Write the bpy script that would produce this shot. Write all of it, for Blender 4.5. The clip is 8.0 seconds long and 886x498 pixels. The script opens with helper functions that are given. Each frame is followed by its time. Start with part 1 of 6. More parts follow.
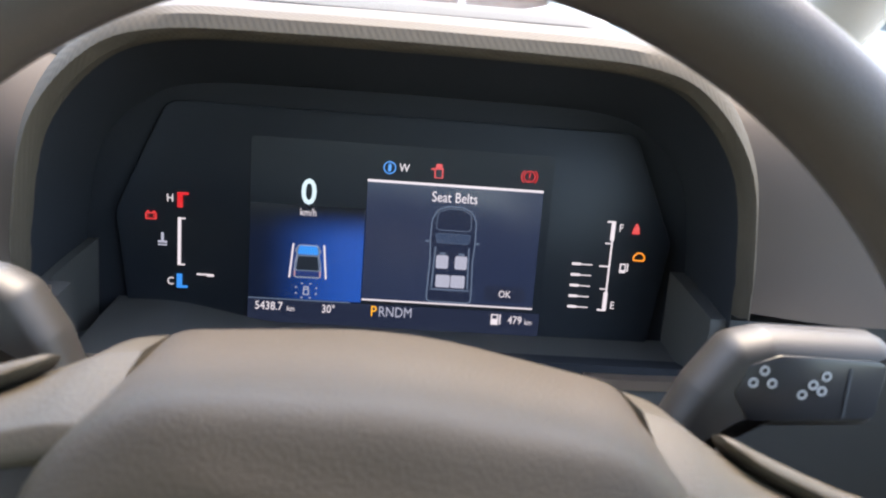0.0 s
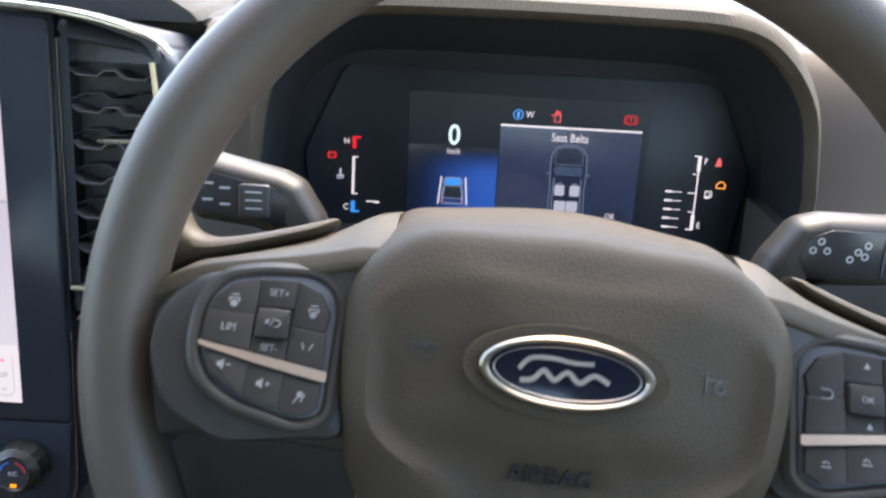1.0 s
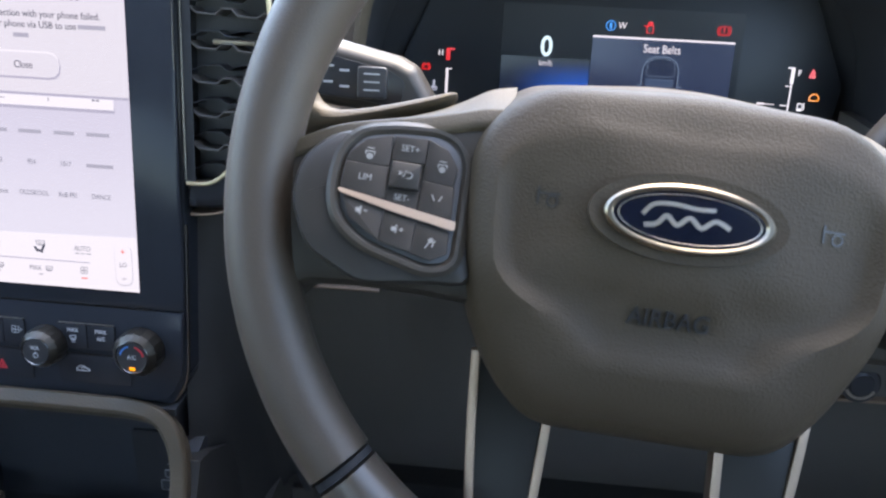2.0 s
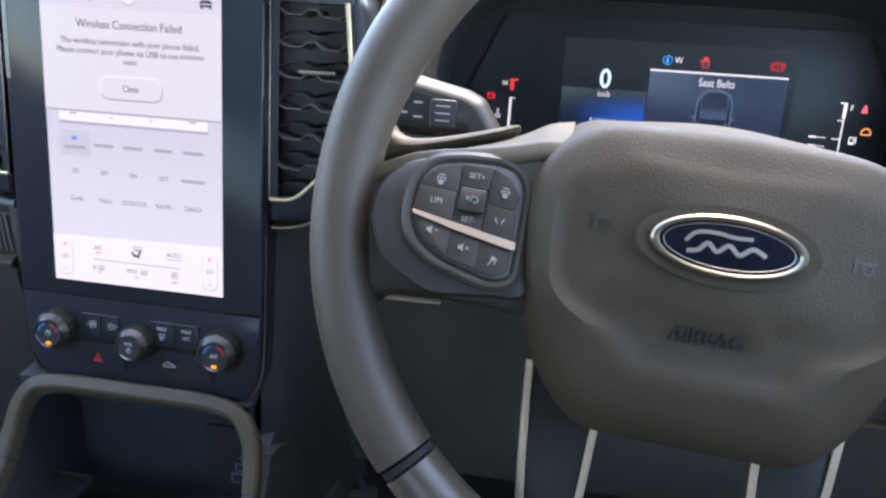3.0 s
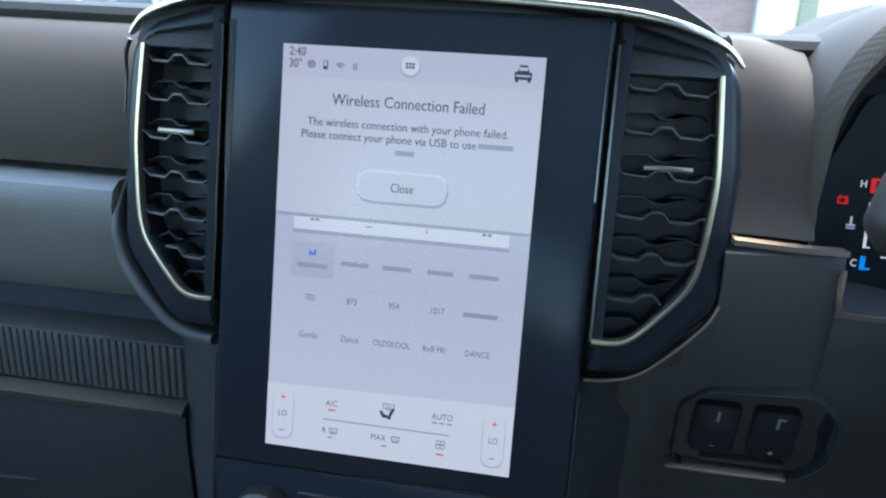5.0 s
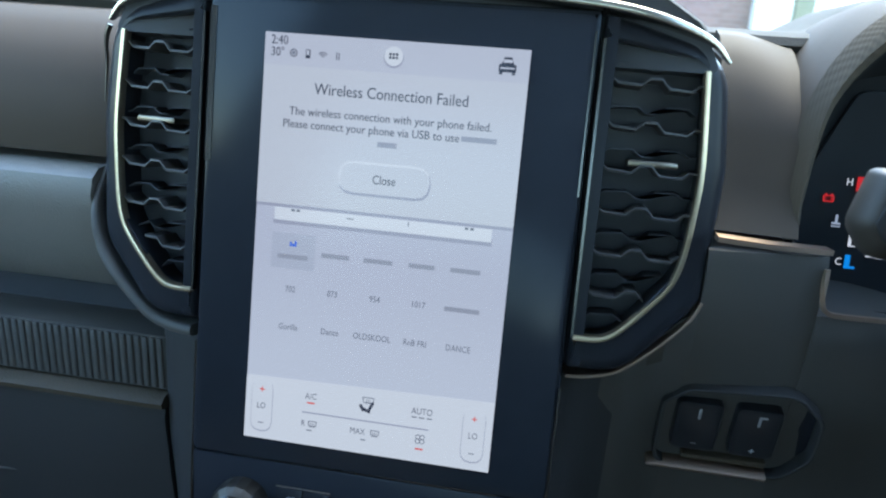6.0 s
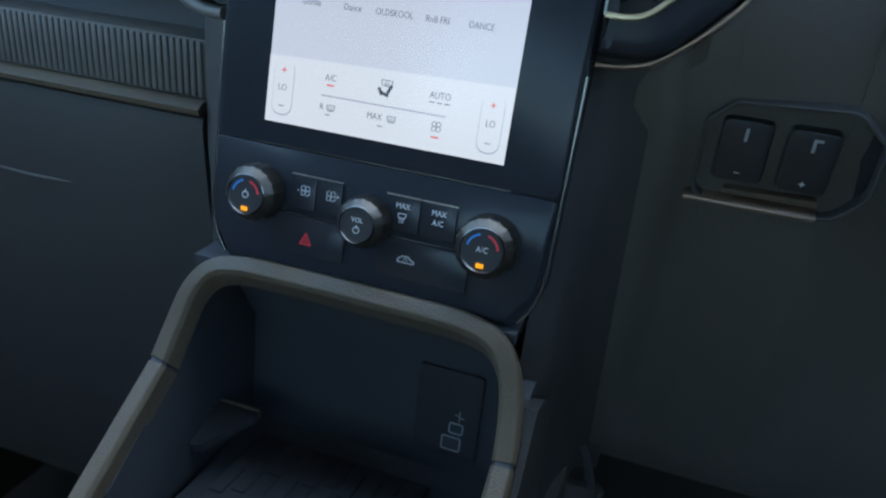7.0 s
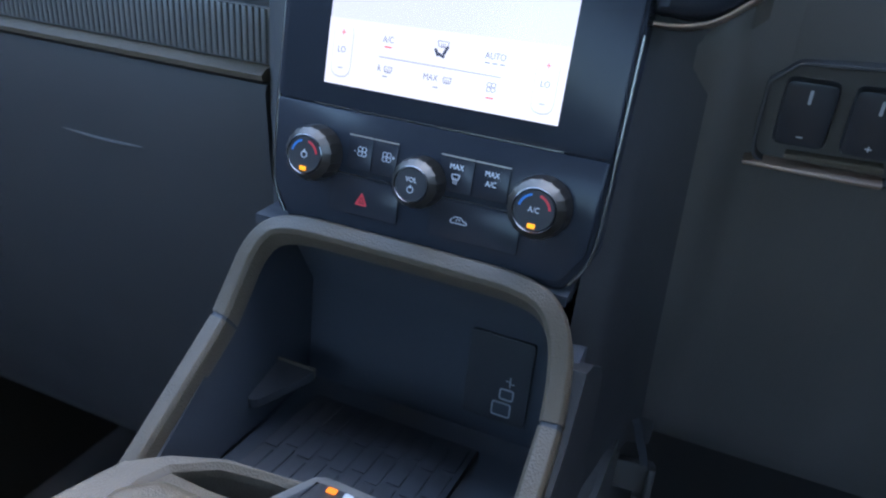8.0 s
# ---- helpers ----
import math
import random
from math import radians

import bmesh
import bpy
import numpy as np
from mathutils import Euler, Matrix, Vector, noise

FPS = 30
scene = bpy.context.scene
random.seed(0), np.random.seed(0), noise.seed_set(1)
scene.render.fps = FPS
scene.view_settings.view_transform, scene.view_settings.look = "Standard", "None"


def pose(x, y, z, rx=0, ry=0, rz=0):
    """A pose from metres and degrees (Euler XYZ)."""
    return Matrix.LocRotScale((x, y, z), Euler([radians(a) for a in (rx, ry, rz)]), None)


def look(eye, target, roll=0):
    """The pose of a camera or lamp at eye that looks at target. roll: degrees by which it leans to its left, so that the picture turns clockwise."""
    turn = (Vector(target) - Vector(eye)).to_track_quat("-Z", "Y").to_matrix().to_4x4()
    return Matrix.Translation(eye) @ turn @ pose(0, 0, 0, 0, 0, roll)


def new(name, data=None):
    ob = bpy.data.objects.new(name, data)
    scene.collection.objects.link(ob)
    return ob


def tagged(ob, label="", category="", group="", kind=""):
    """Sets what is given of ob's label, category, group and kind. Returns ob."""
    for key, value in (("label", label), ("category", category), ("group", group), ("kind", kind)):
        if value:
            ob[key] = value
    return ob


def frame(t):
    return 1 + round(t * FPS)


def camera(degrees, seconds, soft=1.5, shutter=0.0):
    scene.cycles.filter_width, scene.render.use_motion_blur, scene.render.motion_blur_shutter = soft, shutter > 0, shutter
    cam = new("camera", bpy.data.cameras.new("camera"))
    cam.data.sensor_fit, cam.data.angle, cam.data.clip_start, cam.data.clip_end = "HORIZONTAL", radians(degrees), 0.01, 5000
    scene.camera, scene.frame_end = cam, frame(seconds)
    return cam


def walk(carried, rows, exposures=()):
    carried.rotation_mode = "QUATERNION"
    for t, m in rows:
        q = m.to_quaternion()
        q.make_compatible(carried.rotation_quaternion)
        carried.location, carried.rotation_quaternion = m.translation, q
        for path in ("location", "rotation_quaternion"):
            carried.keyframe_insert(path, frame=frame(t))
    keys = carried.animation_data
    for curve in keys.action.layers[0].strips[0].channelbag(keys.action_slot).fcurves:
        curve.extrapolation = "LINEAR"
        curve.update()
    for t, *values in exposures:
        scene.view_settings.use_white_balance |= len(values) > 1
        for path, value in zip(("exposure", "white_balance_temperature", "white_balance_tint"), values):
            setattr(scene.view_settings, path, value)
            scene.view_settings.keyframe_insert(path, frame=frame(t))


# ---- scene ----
cam = camera(60.2, 8.0, soft=2.2, shutter=0.12)
cam.data.dof.use_dof, cam.data.dof.focus_distance, cam.data.dof.aperture_fstop = True, 0.42, 12.0
PATH = [
    (0, (-0.0200, 0.0023, 1.2660), (0.0470, 0.9248, 0.8859), 5.18),
    (0.5, (-0.0228, -0.0142, 1.2758), (0.0282, 0.9083, 0.8931), 4.48),
    (0.7, (-0.0372, -0.0532, 1.2839), (-0.0082, 0.8671, 0.8938), 3.87),
    (1, (-0.0658, -0.1159, 1.2725), (-0.0760, 0.7977, 0.8661), 3.05),
    (1.2, (-0.0794, -0.1427, 1.2572), (-0.1101, 0.7650, 0.8386), 2.69),
    (1.5, (-0.0900, -0.1519, 1.2417), (-0.1408, 0.7474, 0.8073), 2.42),
    (1.7, (-0.0925, -0.1522, 1.2363), (-0.1536, 0.7430, 0.7949), 2.30),
    (2.8, (-0.0904, -0.1547, 1.2368), (-0.2063, 0.7382, 0.8016), 2.21),
    (3, (-0.0917, -0.1859, 1.2522), (-0.2371, 0.7082, 0.8287), 2.05),
    (3.2, (-0.1121, -0.2015, 1.2724), (-0.2972, 0.6955, 0.8711), 1.78),
    (3.5, (-0.1723, -0.1753, 1.2914), (-0.4037, 0.7296, 0.9342), 1.63),
    (3.7, (-0.2120, -0.1360, 1.2897), (-0.4548, 0.7736, 0.9526), 1.63),
    (4, (-0.2583, -0.0862, 1.2644), (-0.4911, 0.8320, 0.9440), 1.70),
    (4.5, (-0.3054, -0.0754, 1.2242), (-0.4901, 0.8542, 0.9054), 1.79),
    (4.7, (-0.3155, -0.0702, 1.2156), (-0.4841, 0.8636, 0.8998), 1.94),
    (5.8, (-0.3113, -0.0674, 1.2139), (-0.4500, 0.8691, 0.8918), 3.36),
    (6, (-0.3095, -0.0641, 1.2142), (-0.4555, 0.8700, 0.8883), 3.46),
    (6.5, (-0.2864, -0.0640, 1.1612), (-0.4730, 0.8514, 0.8045), 4.78),
    (6.7, (-0.2760, -0.0701, 1.1305), (-0.4752, 0.8269, 0.7359), 5.64),
    (7, (-0.2492, -0.0779, 1.0931), (-0.5167, 0.7896, 0.6739), 5.52),
    (7.5, (-0.2346, -0.0845, 1.0774), (-0.5598, 0.7540, 0.6402), 4.87),
    (8, (-0.2394, -0.0851, 1.0810), (-0.5798, 0.7475, 0.6440), 4.60),
]
walk(cam, [(t, look(eye, target, roll)) for t, eye, target, roll in PATH],
     exposures=[(0, 4.8, 7250, 16), (1.0, 4.85, 7200, 15), (1.5, 4.95, 7100, 16), (3.0, 4.98, 6850, 15), (3.6, 4.85, 6800, 18), (4.0, 4.45, 6400, 17), (4.7, 4.3, 5850, 8),
                (6.5, 4.42, 6100, 0), (7.0, 4.58, 6200, 0), (7.5, 4.92, 6000, 6), (8, 5.2, 5850, 12)])

# ---- world, sun and exposure ----
world = bpy.data.worlds.new("world")
scene.world = world
world.use_nodes = True
wn = world.node_tree
sky = wn.nodes.new("ShaderNodeTexSky")
sky.sky_type, sky.sun_disc = "NISHITA", False
sky.sun_elevation, sky.sun_rotation = radians(56), radians(20)
sky.air_density, sky.dust_density = 1.0, 1.5
wn.links.new(sky.outputs[0], wn.nodes["Background"].inputs[0])
wn.nodes["Background"].inputs[1].default_value = 0.15
sun = new("sun", bpy.data.lights.new("sun", "SUN"))
sun.data.energy, sun.data.angle, sun.data.color = 0.4, radians(14), (1.0, 0.82, 0.60)
sun.matrix_world = look((2.0, 5.5, 8.7), (0, 0, 0))


# ---- materials ----
LIT = 0.0405  # brightness of the displays and lamps against the daylight


def shader(name):
    m = bpy.data.materials.new(name)
    m.use_nodes = True
    t = m.node_tree
    return m, t, t.nodes["Principled BSDF"]


def surface(name, colour, rough=0.5, metal=0.0, grain=0.0, scale=400.0, wear=0.12, wear_scale=14.0, spec=0.5, coat=0.0, kind="noise", depth=0.0006):
    """A surface with fine relief (grain) and a slow, uneven change of tone and gloss (wear)."""
    m, t, b = shader(name)
    b.inputs["Metallic"].default_value = metal
    b.inputs["Specular IOR Level"].default_value = spec
    b.inputs["Coat Weight"].default_value = coat
    b.inputs["Coat Roughness"].default_value = 0.05
    co = t.nodes.new("ShaderNodeTexCoord")
    n = t.nodes.new("ShaderNodeTexNoise")
    n.inputs["Scale"].default_value, n.inputs["Detail"].default_value = wear_scale, 5
    t.links.new(co.outputs["Object"], n.inputs["Vector"])
    mix = t.nodes.new("ShaderNodeMix")
    mix.data_type = "RGBA"
    mix.inputs["A"].default_value = (*[c * (1 - wear) for c in colour], 1)
    mix.inputs["B"].default_value = (*[min(1, c * (1 + wear)) for c in colour], 1)
    t.links.new(n.outputs["Fac"], mix.inputs["Factor"])
    t.links.new(mix.outputs["Result"], b.inputs["Base Color"])
    mr = t.nodes.new("ShaderNodeMapRange")
    mr.inputs["To Min"].default_value, mr.inputs["To Max"].default_value = max(0.02, rough - 0.08 * min(1, rough * 3)), min(1, rough + 0.08 * min(1, rough * 3))
    t.links.new(n.outputs["Fac"], mr.inputs["Value"])
    t.links.new(mr.outputs["Result"], b.inputs["Roughness"])
    if grain:
        if kind == "leather":
            g = t.nodes.new("ShaderNodeTexVoronoi")
            g.feature = "F1"
            out = g.outputs["Distance"]
        else:
            g = t.nodes.new("ShaderNodeTexNoise")
            g.inputs["Detail"].default_value = 3
            out = g.outputs["Fac"]
        g.inputs["Scale"].default_value = scale
        t.links.new(co.outputs["Object"], g.inputs["Vector"])
        bump = t.nodes.new("ShaderNodeBump")
        bump.inputs["Strength"].default_value, bump.inputs["Distance"].default_value = grain, depth
        t.links.new(out, bump.inputs["Height"])
        t.links.new(bump.outputs["Normal"], b.inputs["Normal"])
    return m


def glow(name, colour, strength=1.0, base=(0.01, 0.01, 0.012)):
    """A lit part of a display or a warning lamp, behind a glossy cover."""
    m, t, b = shader(name)
    b.inputs["Base Color"].default_value = (*base, 1)
    b.inputs["Roughness"].default_value = 0.2
    b.inputs["Emission Color"].default_value = (*colour, 1)
    b.inputs["Emission Strength"].default_value = strength * LIT
    return m


def glow_fade(name, low, high, strength, axis, a, c):
    """A lit display area whose colour runs from low to high between a and c along one of its axes."""
    m, t, b = shader(name)
    b.inputs["Base Color"].default_value = (0.01, 0.01, 0.012, 1)
    b.inputs["Roughness"].default_value = 0.2
    co, sep = t.nodes.new("ShaderNodeTexCoord"), t.nodes.new("ShaderNodeSeparateXYZ")
    mr, mix = t.nodes.new("ShaderNodeMapRange"), t.nodes.new("ShaderNodeMix")
    t.links.new(co.outputs["Object"], sep.inputs[0])
    t.links.new(sep.outputs[axis], mr.inputs["Value"])
    mr.inputs["From Min"].default_value, mr.inputs["From Max"].default_value = a, c
    mr.interpolation_type = "SMOOTHSTEP"
    mix.data_type = "RGBA"
    mix.inputs["A"].default_value, mix.inputs["B"].default_value = (*low, 1), (*high, 1)
    t.links.new(mr.outputs["Result"], mix.inputs["Factor"])
    t.links.new(mix.outputs["Result"], b.inputs["Emission Color"])
    b.inputs["Emission Strength"].default_value = strength * LIT
    return m


def pane(name, tint=(0.96, 0.98, 0.97)):
    """Clear window glass: light passes, and it mirrors at a slant."""
    m, t, b = shader(name)
    t.nodes.remove(b)
    clear, gloss, mix, lw = (t.nodes.new(k) for k in ("ShaderNodeBsdfTransparent", "ShaderNodeBsdfGlossy", "ShaderNodeMixShader", "ShaderNodeLayerWeight"))
    power, scale = t.nodes.new("ShaderNodeMath"), t.nodes.new("ShaderNodeMath")
    power.operation, scale.operation = "POWER", "MULTIPLY_ADD"
    power.inputs[1].default_value, scale.inputs[1].default_value, scale.inputs[2].default_value = 5.0, 0.5, 0.02
    lw.inputs[0].default_value = 0.5
    t.links.new(lw.outputs["Facing"], power.inputs[0])
    t.links.new(power.outputs[0], scale.inputs[0])
    clear.inputs[0].default_value = (*tint, 1)
    gloss.inputs["Roughness"].default_value = 0.02
    t.links.new(scale.outputs[0], mix.inputs[0])
    t.links.new(clear.outputs[0], mix.inputs[1])
    t.links.new(gloss.outputs[0], mix.inputs[2])
    t.links.new(mix.outputs[0], t.nodes["Material Output"].inputs[0])
    return m


PAD = surface("soft_pad", (0.043, 0.039, 0.033), 0.82, spec=0.2, grain=0.4, scale=900, kind="leather", depth=0.0004)
# Same leather as LEATHER, toned down for the rim's backlit side.
RIMSHADE = surface("shaded_rim_leather", (0.036, 0.0270, 0.019), 0.5, spec=0.4, grain=0.25, scale=1300, kind="leather", depth=0.0004)
LEATHER = surface("leather", (0.042, 0.032, 0.0190), 0.55, spec=0.24, grain=0.3, scale=1050, kind="leather", depth=0.0005)
BOLSTER = surface("bolster_vinyl", (0.135, 0.125, 0.108), 0.38, spec=0.6, grain=0.45, scale=800, kind="leather", depth=0.0004)
HUBSKIN = surface("airbag_cover_plastic", (0.0350, 0.0258, 0.0160), 0.58, spec=0.18, grain=0.34, scale=1000, kind="leather", depth=0.0005)
PLASTIC = surface("dark_plastic", (0.066, 0.061, 0.054), 0.5, grain=0.35, scale=1500, depth=0.0003)
# Copy of the dash plastic, darkened for the shade on the down-facing lid.
LIDSHADE = surface("lid_shade_plastic", (0.032, 0.0305, 0.029), 0.55, spec=0.35, grain=0.35, scale=1500, depth=0.0003)
KNEEPL = surface("knee_panel_plastic", (0.056, 0.051, 0.044), 0.5, spec=0.35, grain=0.35, scale=1500, depth=0.0003)
GREYPL = surface("grey_grained_plastic", (0.064, 0.049, 0.031), 0.5, spec=0.35, grain=0.5, scale=800, kind="leather", depth=0.0005)
BLACK = surface("black_plastic", (0.027, 0.029, 0.033), 0.6, grain=0.2, scale=1500, depth=0.0002)
PIANO = surface("gloss_black", (0.016, 0.018, 0.022), 0.17, wear=0.15, wear_scale=40, spec=0.17)
WINGBLACK = surface("vent_surround_black", (0.014, 0.015, 0.018), 0.30, wear=0.2, wear_scale=40, spec=0.14)
# Front slats' tone, raised for the light their edges catch.
SLATLIT = surface("lit_slat_plastic", (0.036, 0.0335, 0.031), 0.36, wear=0.15, wear_scale=60)
SKIN = surface("dash_skin", (0.049, 0.036, 0.025), 0.68, spec=0.18, grain=0.25, scale=1600, depth=0.0003)
BUTTON = surface("button_black", (0.013, 0.013, 0.014), 0.32, spec=0.4, wear=0.2, wear_scale=60)
FASCIAKEY = surface("fascia_key_black", (0.015, 0.016, 0.019), 0.24, wear=0.2, wear_scale=60, spec=0.28)
KNURL = surface("knurled_dark_metal", (0.068, 0.060, 0.050), 0.36, 0.9, wear=0.15, wear_scale=90)
SATIN = surface("satin_black", (0.026, 0.0255, 0.026), 0.42, spec=0.3, wear=0.2, grain=0.15, scale=1200, depth=0.0002)
CHROME = surface("chrome", (0.50, 0.41, 0.28), 0.34, 1.0, wear=0.05)
BRIGHTTRIM = surface("bright_trim", (0.50, 0.46, 0.39), 0.24, 1.0, wear=0.06)
BADGERIM = surface("badge_rim_chrome", (0.21, 0.18, 0.14), 0.30, 1.0, wear=0.08)
SILVER = surface("satin_silver", (0.45, 0.40, 0.34), 0.3, 1.0, wear=0.08)
BRONZE = surface("satin_bronze_trim", (0.38, 0.28, 0.21), 0.45, 1.0, wear=0.08)
DARKCHROME = surface("dark_chrome", (0.15, 0.145, 0.14), 0.22, 1.0, wear=0.1)
NAVY = surface("enamel_navy", (0.002, 0.003, 0.0065), 0.12, wear=0.1)
RUBBER = surface("rubber_mat", (0.02, 0.02, 0.022), 0.75, grain=0.4, scale=600)
MARK = surface("white_print", (0.50, 0.50, 0.50), 0.5, wear=0.05)
MARKDIM = surface("grey_print", (0.26, 0.26, 0.26), 0.5, wear=0.05)
MARKRED = surface("red_print", (0.5, 0.02, 0.03), 0.5, wear=0.05)
MARKBLUE = surface("blue_print", (0.03, 0.16, 0.45), 0.5, wear=0.05)
LINING = surface("roof_lining_cloth", (0.30, 0.28, 0.25), 0.9, grain=0.4, scale=600)
CARPET = surface("floor_carpet", (0.08, 0.077, 0.073), 0.95, grain=0.6, scale=500)
GLASS = pane("window_glass")
SCREENGLASS = pane("laminated_windscreen_glass", (0.82, 0.84, 0.83))
ANTIGLARE = surface("display_cover", (0.014, 0.016, 0.019), 0.42, wear=0.1, spec=0.25)
LINERBLACK = surface("cluster_liner_black", (0.017, 0.018, 0.020), 0.8, spec=0.15, grain=0.2, scale=1200, depth=0.0002)
TINTED = pane("tinted_rear_glass", (0.45, 0.47, 0.46))
LIGHTTINT = pane("lightly_tinted_side_glass", (0.68, 0.70, 0.69))
REARTRIM = surface("rear_trim_cloth", (0.10, 0.095, 0.09), 0.9, grain=0.4, scale=600)

# fine diamond weave of the hood lip
RIMFOOT = surface("smooth_rim_plastic", (0.040, 0.033, 0.026), 0.34, wear=0.15)
WEAVE = surface("diamond_grained_vinyl", (0.060, 0.047, 0.032), 0.75, spec=0.15, grain=0.3, scale=900, depth=0.0003)
wt = WEAVE.node_tree
wb = wt.nodes["Bump"]
wc, ws = wt.nodes.new("ShaderNodeTexCoord"), wt.nodes.new("ShaderNodeSeparateXYZ")
wt.links.new(wc.outputs["Object"], ws.inputs[0])
waves = []
for op in ("ADD", "SUBTRACT"):
    join, zoom, sine = (wt.nodes.new("ShaderNodeMath") for _ in range(3))
    join.operation, zoom.operation, sine.operation = op, "MULTIPLY", "SINE"
    zoom.inputs[1].default_value = 2000.0
    wt.links.new(ws.outputs["X"], join.inputs[0])
    wt.links.new(ws.outputs["Z"], join.inputs[1])
    wt.links.new(join.outputs[0], zoom.inputs[0])
    wt.links.new(zoom.outputs[0], sine.inputs[0])
    waves.append(sine)
cross = wt.nodes.new("ShaderNodeMath")
cross.operation = "ADD"
wt.links.new(waves[0].outputs[0], cross.inputs[0])
wt.links.new(waves[1].outputs[0], cross.inputs[1])
wt.links.new(cross.outputs[0], wb.inputs["Height"])
wb.inputs["Strength"].default_value, wb.inputs["Distance"].default_value = 0.14, 0.0005

UI_BACK = glow_fade("ui_background", (0.60, 0.61, 0.74), (0.52, 0.52, 0.66), 1.0, "Y", -0.075, 0.02)
UI_CARD = glow("ui_card", (0.60, 0.60, 0.70), 1.0)
UI_HEAD = glow("ui_header", (0.56, 0.56, 0.68), 1.0)
UI_WHITE = glow("ui_white", (0.72, 0.72, 0.82), 1.0)
UI_SHADE = glow("ui_shade", (0.36, 0.36, 0.48), 1.0)
UI_TILE = glow("ui_tile", (0.47, 0.48, 0.61), 1.0)
UI_TEXT = glow("ui_text", (0.035, 0.04, 0.07), 1.0)
UI_GREY = glow("ui_grey", (0.16, 0.17, 0.23), 1.0)
UI_BAR = glow("ui_word_bar", (0.33, 0.335, 0.43), 1.0)
UI_RED = glow("ui_red", (0.75, 0.05, 0.03), 1.0)
UI_BLUE = glow("ui_blue", (0.05, 0.15, 0.75), 1.0)
CL_WHITE = glow("cluster_white", (0.75, 0.74, 0.85), 1.0)
CL_ICE = glow("cluster_ice", (0.62, 0.85, 1.0), 1.0)
CL_DIM = glow("cluster_dim", (0.10, 0.15, 0.24), 1.0)
CL_SEAT = glow("cluster_seat", (0.38, 0.42, 0.56), 1.0)
CL_RED = glow("cluster_red", (0.66, 0.012, 0.016), 1.0)
CL_ORANGE = glow("cluster_orange", (1.0, 0.33, 0.02), 1.1)
CL_AMBER = glow("cluster_amber", (1.0, 0.48, 0.03), 1.1)
CL_BLUE = glow("cluster_blue", (0.02, 0.28, 0.9), 1.0)
CL_SHADE = glow("cluster_shade", (0.030, 0.055, 0.115), 1.0)
CL_NAVY = glow("cluster_navy", (0.015, 0.035, 0.16), 1.0)
CL_ROSE = glow("cluster_rose", (0.42, 0.26, 0.34), 1.0)
CL_PANEL = glow("cluster_panel", (0.014, 0.024, 0.062), 1.0)
CL_FOOT = glow("cluster_footer", (0.012, 0.018, 0.042), 1.0)
CL_ROAD = glow_fade("cluster_road", (0.002, 0.006, 0.022), (0.007, 0.075, 0.42), 1.0, "X", -0.080, -0.024)
rt = CL_ROAD.node_tree
rb = rt.nodes["Principled BSDF"]
rc, rs, rm, rx = (rt.nodes.new(k) for k in ("ShaderNodeTexCoord", "ShaderNodeSeparateXYZ", "ShaderNodeMapRange", "ShaderNodeMath"))
rt.links.new(rc.outputs["Object"], rs.inputs[0])
rt.links.new(rs.outputs["Y"], rm.inputs["Value"])
rm.interpolation_type = "SMOOTHSTEP"
rm.inputs["From Min"].default_value, rm.inputs["From Max"].default_value = 0.009, -0.012
rx.operation, rx.inputs[1].default_value = "MULTIPLY", LIT
rt.links.new(rm.outputs["Result"], rx.inputs[0])
rt.links.new(rx.outputs[0], rb.inputs["Emission Strength"])
LAMP_AMBER = glow("amber_lamp", (1.0, 0.36, 0.0), 1.3)
LAMP_ORANGE = glow("orange_lamp", (1.0, 0.22, 0.0), 1.2)
LAMP_RED = glow("red_lamp", (0.75, 0.03, 0.02), 0.8)


# ---- mesh helpers ----
def rounded(pts, r, seg=4):
    """A closed outline with each corner cut by an arc; r is one radius or one a corner."""
    out, n = [], len(pts)
    rs = r if isinstance(r, (list, tuple)) else [r] * n
    for i in range(n):
        p, a, b = Vector(pts[i]), Vector(pts[i - 1]), Vector(pts[(i + 1) % n])
        u, v = (a - p), (b - p)
        lu, lv = u.length, v.length
        u, v = u / lu, v / lv
        half = max(0.05, math.acos(max(-1, min(1, u.dot(v)))) / 2)
        d = min(rs[i] / math.tan(half), lu * 0.48, lv * 0.48)
        p0, p1 = p + u * d, p + v * d
        for k in range(seg + 1):
            s = k / seg
            out.append(tuple((1 - s) ** 2 * p0 + 2 * s * (1 - s) * p + s * s * p1))
    return out


def box2(x0, y0, x1, y1, r=0.0, seg=3):
    pts = [(x0, y0), (x1, y0), (x1, y1), (x0, y1)]
    return rounded(pts, r, seg) if r else pts


def ellipse(cx, cy, a, b, n=40):
    return [(cx + a * math.cos(2 * math.pi * i / n), cy + b * math.sin(2 * math.pi * i / n)) for i in range(n)]


def inset(loop, d):
    """The outline moved inwards by d (counter-clockwise loops)."""
    out, n = [], len(loop)
    for i in range(n):
        a, p, b = Vector(loop[i - 1]), Vector(loop[i]), Vector(loop[(i + 1) % n])
        e0, e1 = (p - a).normalized(), (b - p).normalized()
        n0, n1 = Vector((-e0.y, e0.x)), Vector((-e1.y, e1.x))
        m = n0 + n1
        m = m / max(0.6, m.dot(n0) if m.length > 1e-9 else 1) if m.length > 1e-9 else n0
        out.append(tuple(p + m * d))
    return out


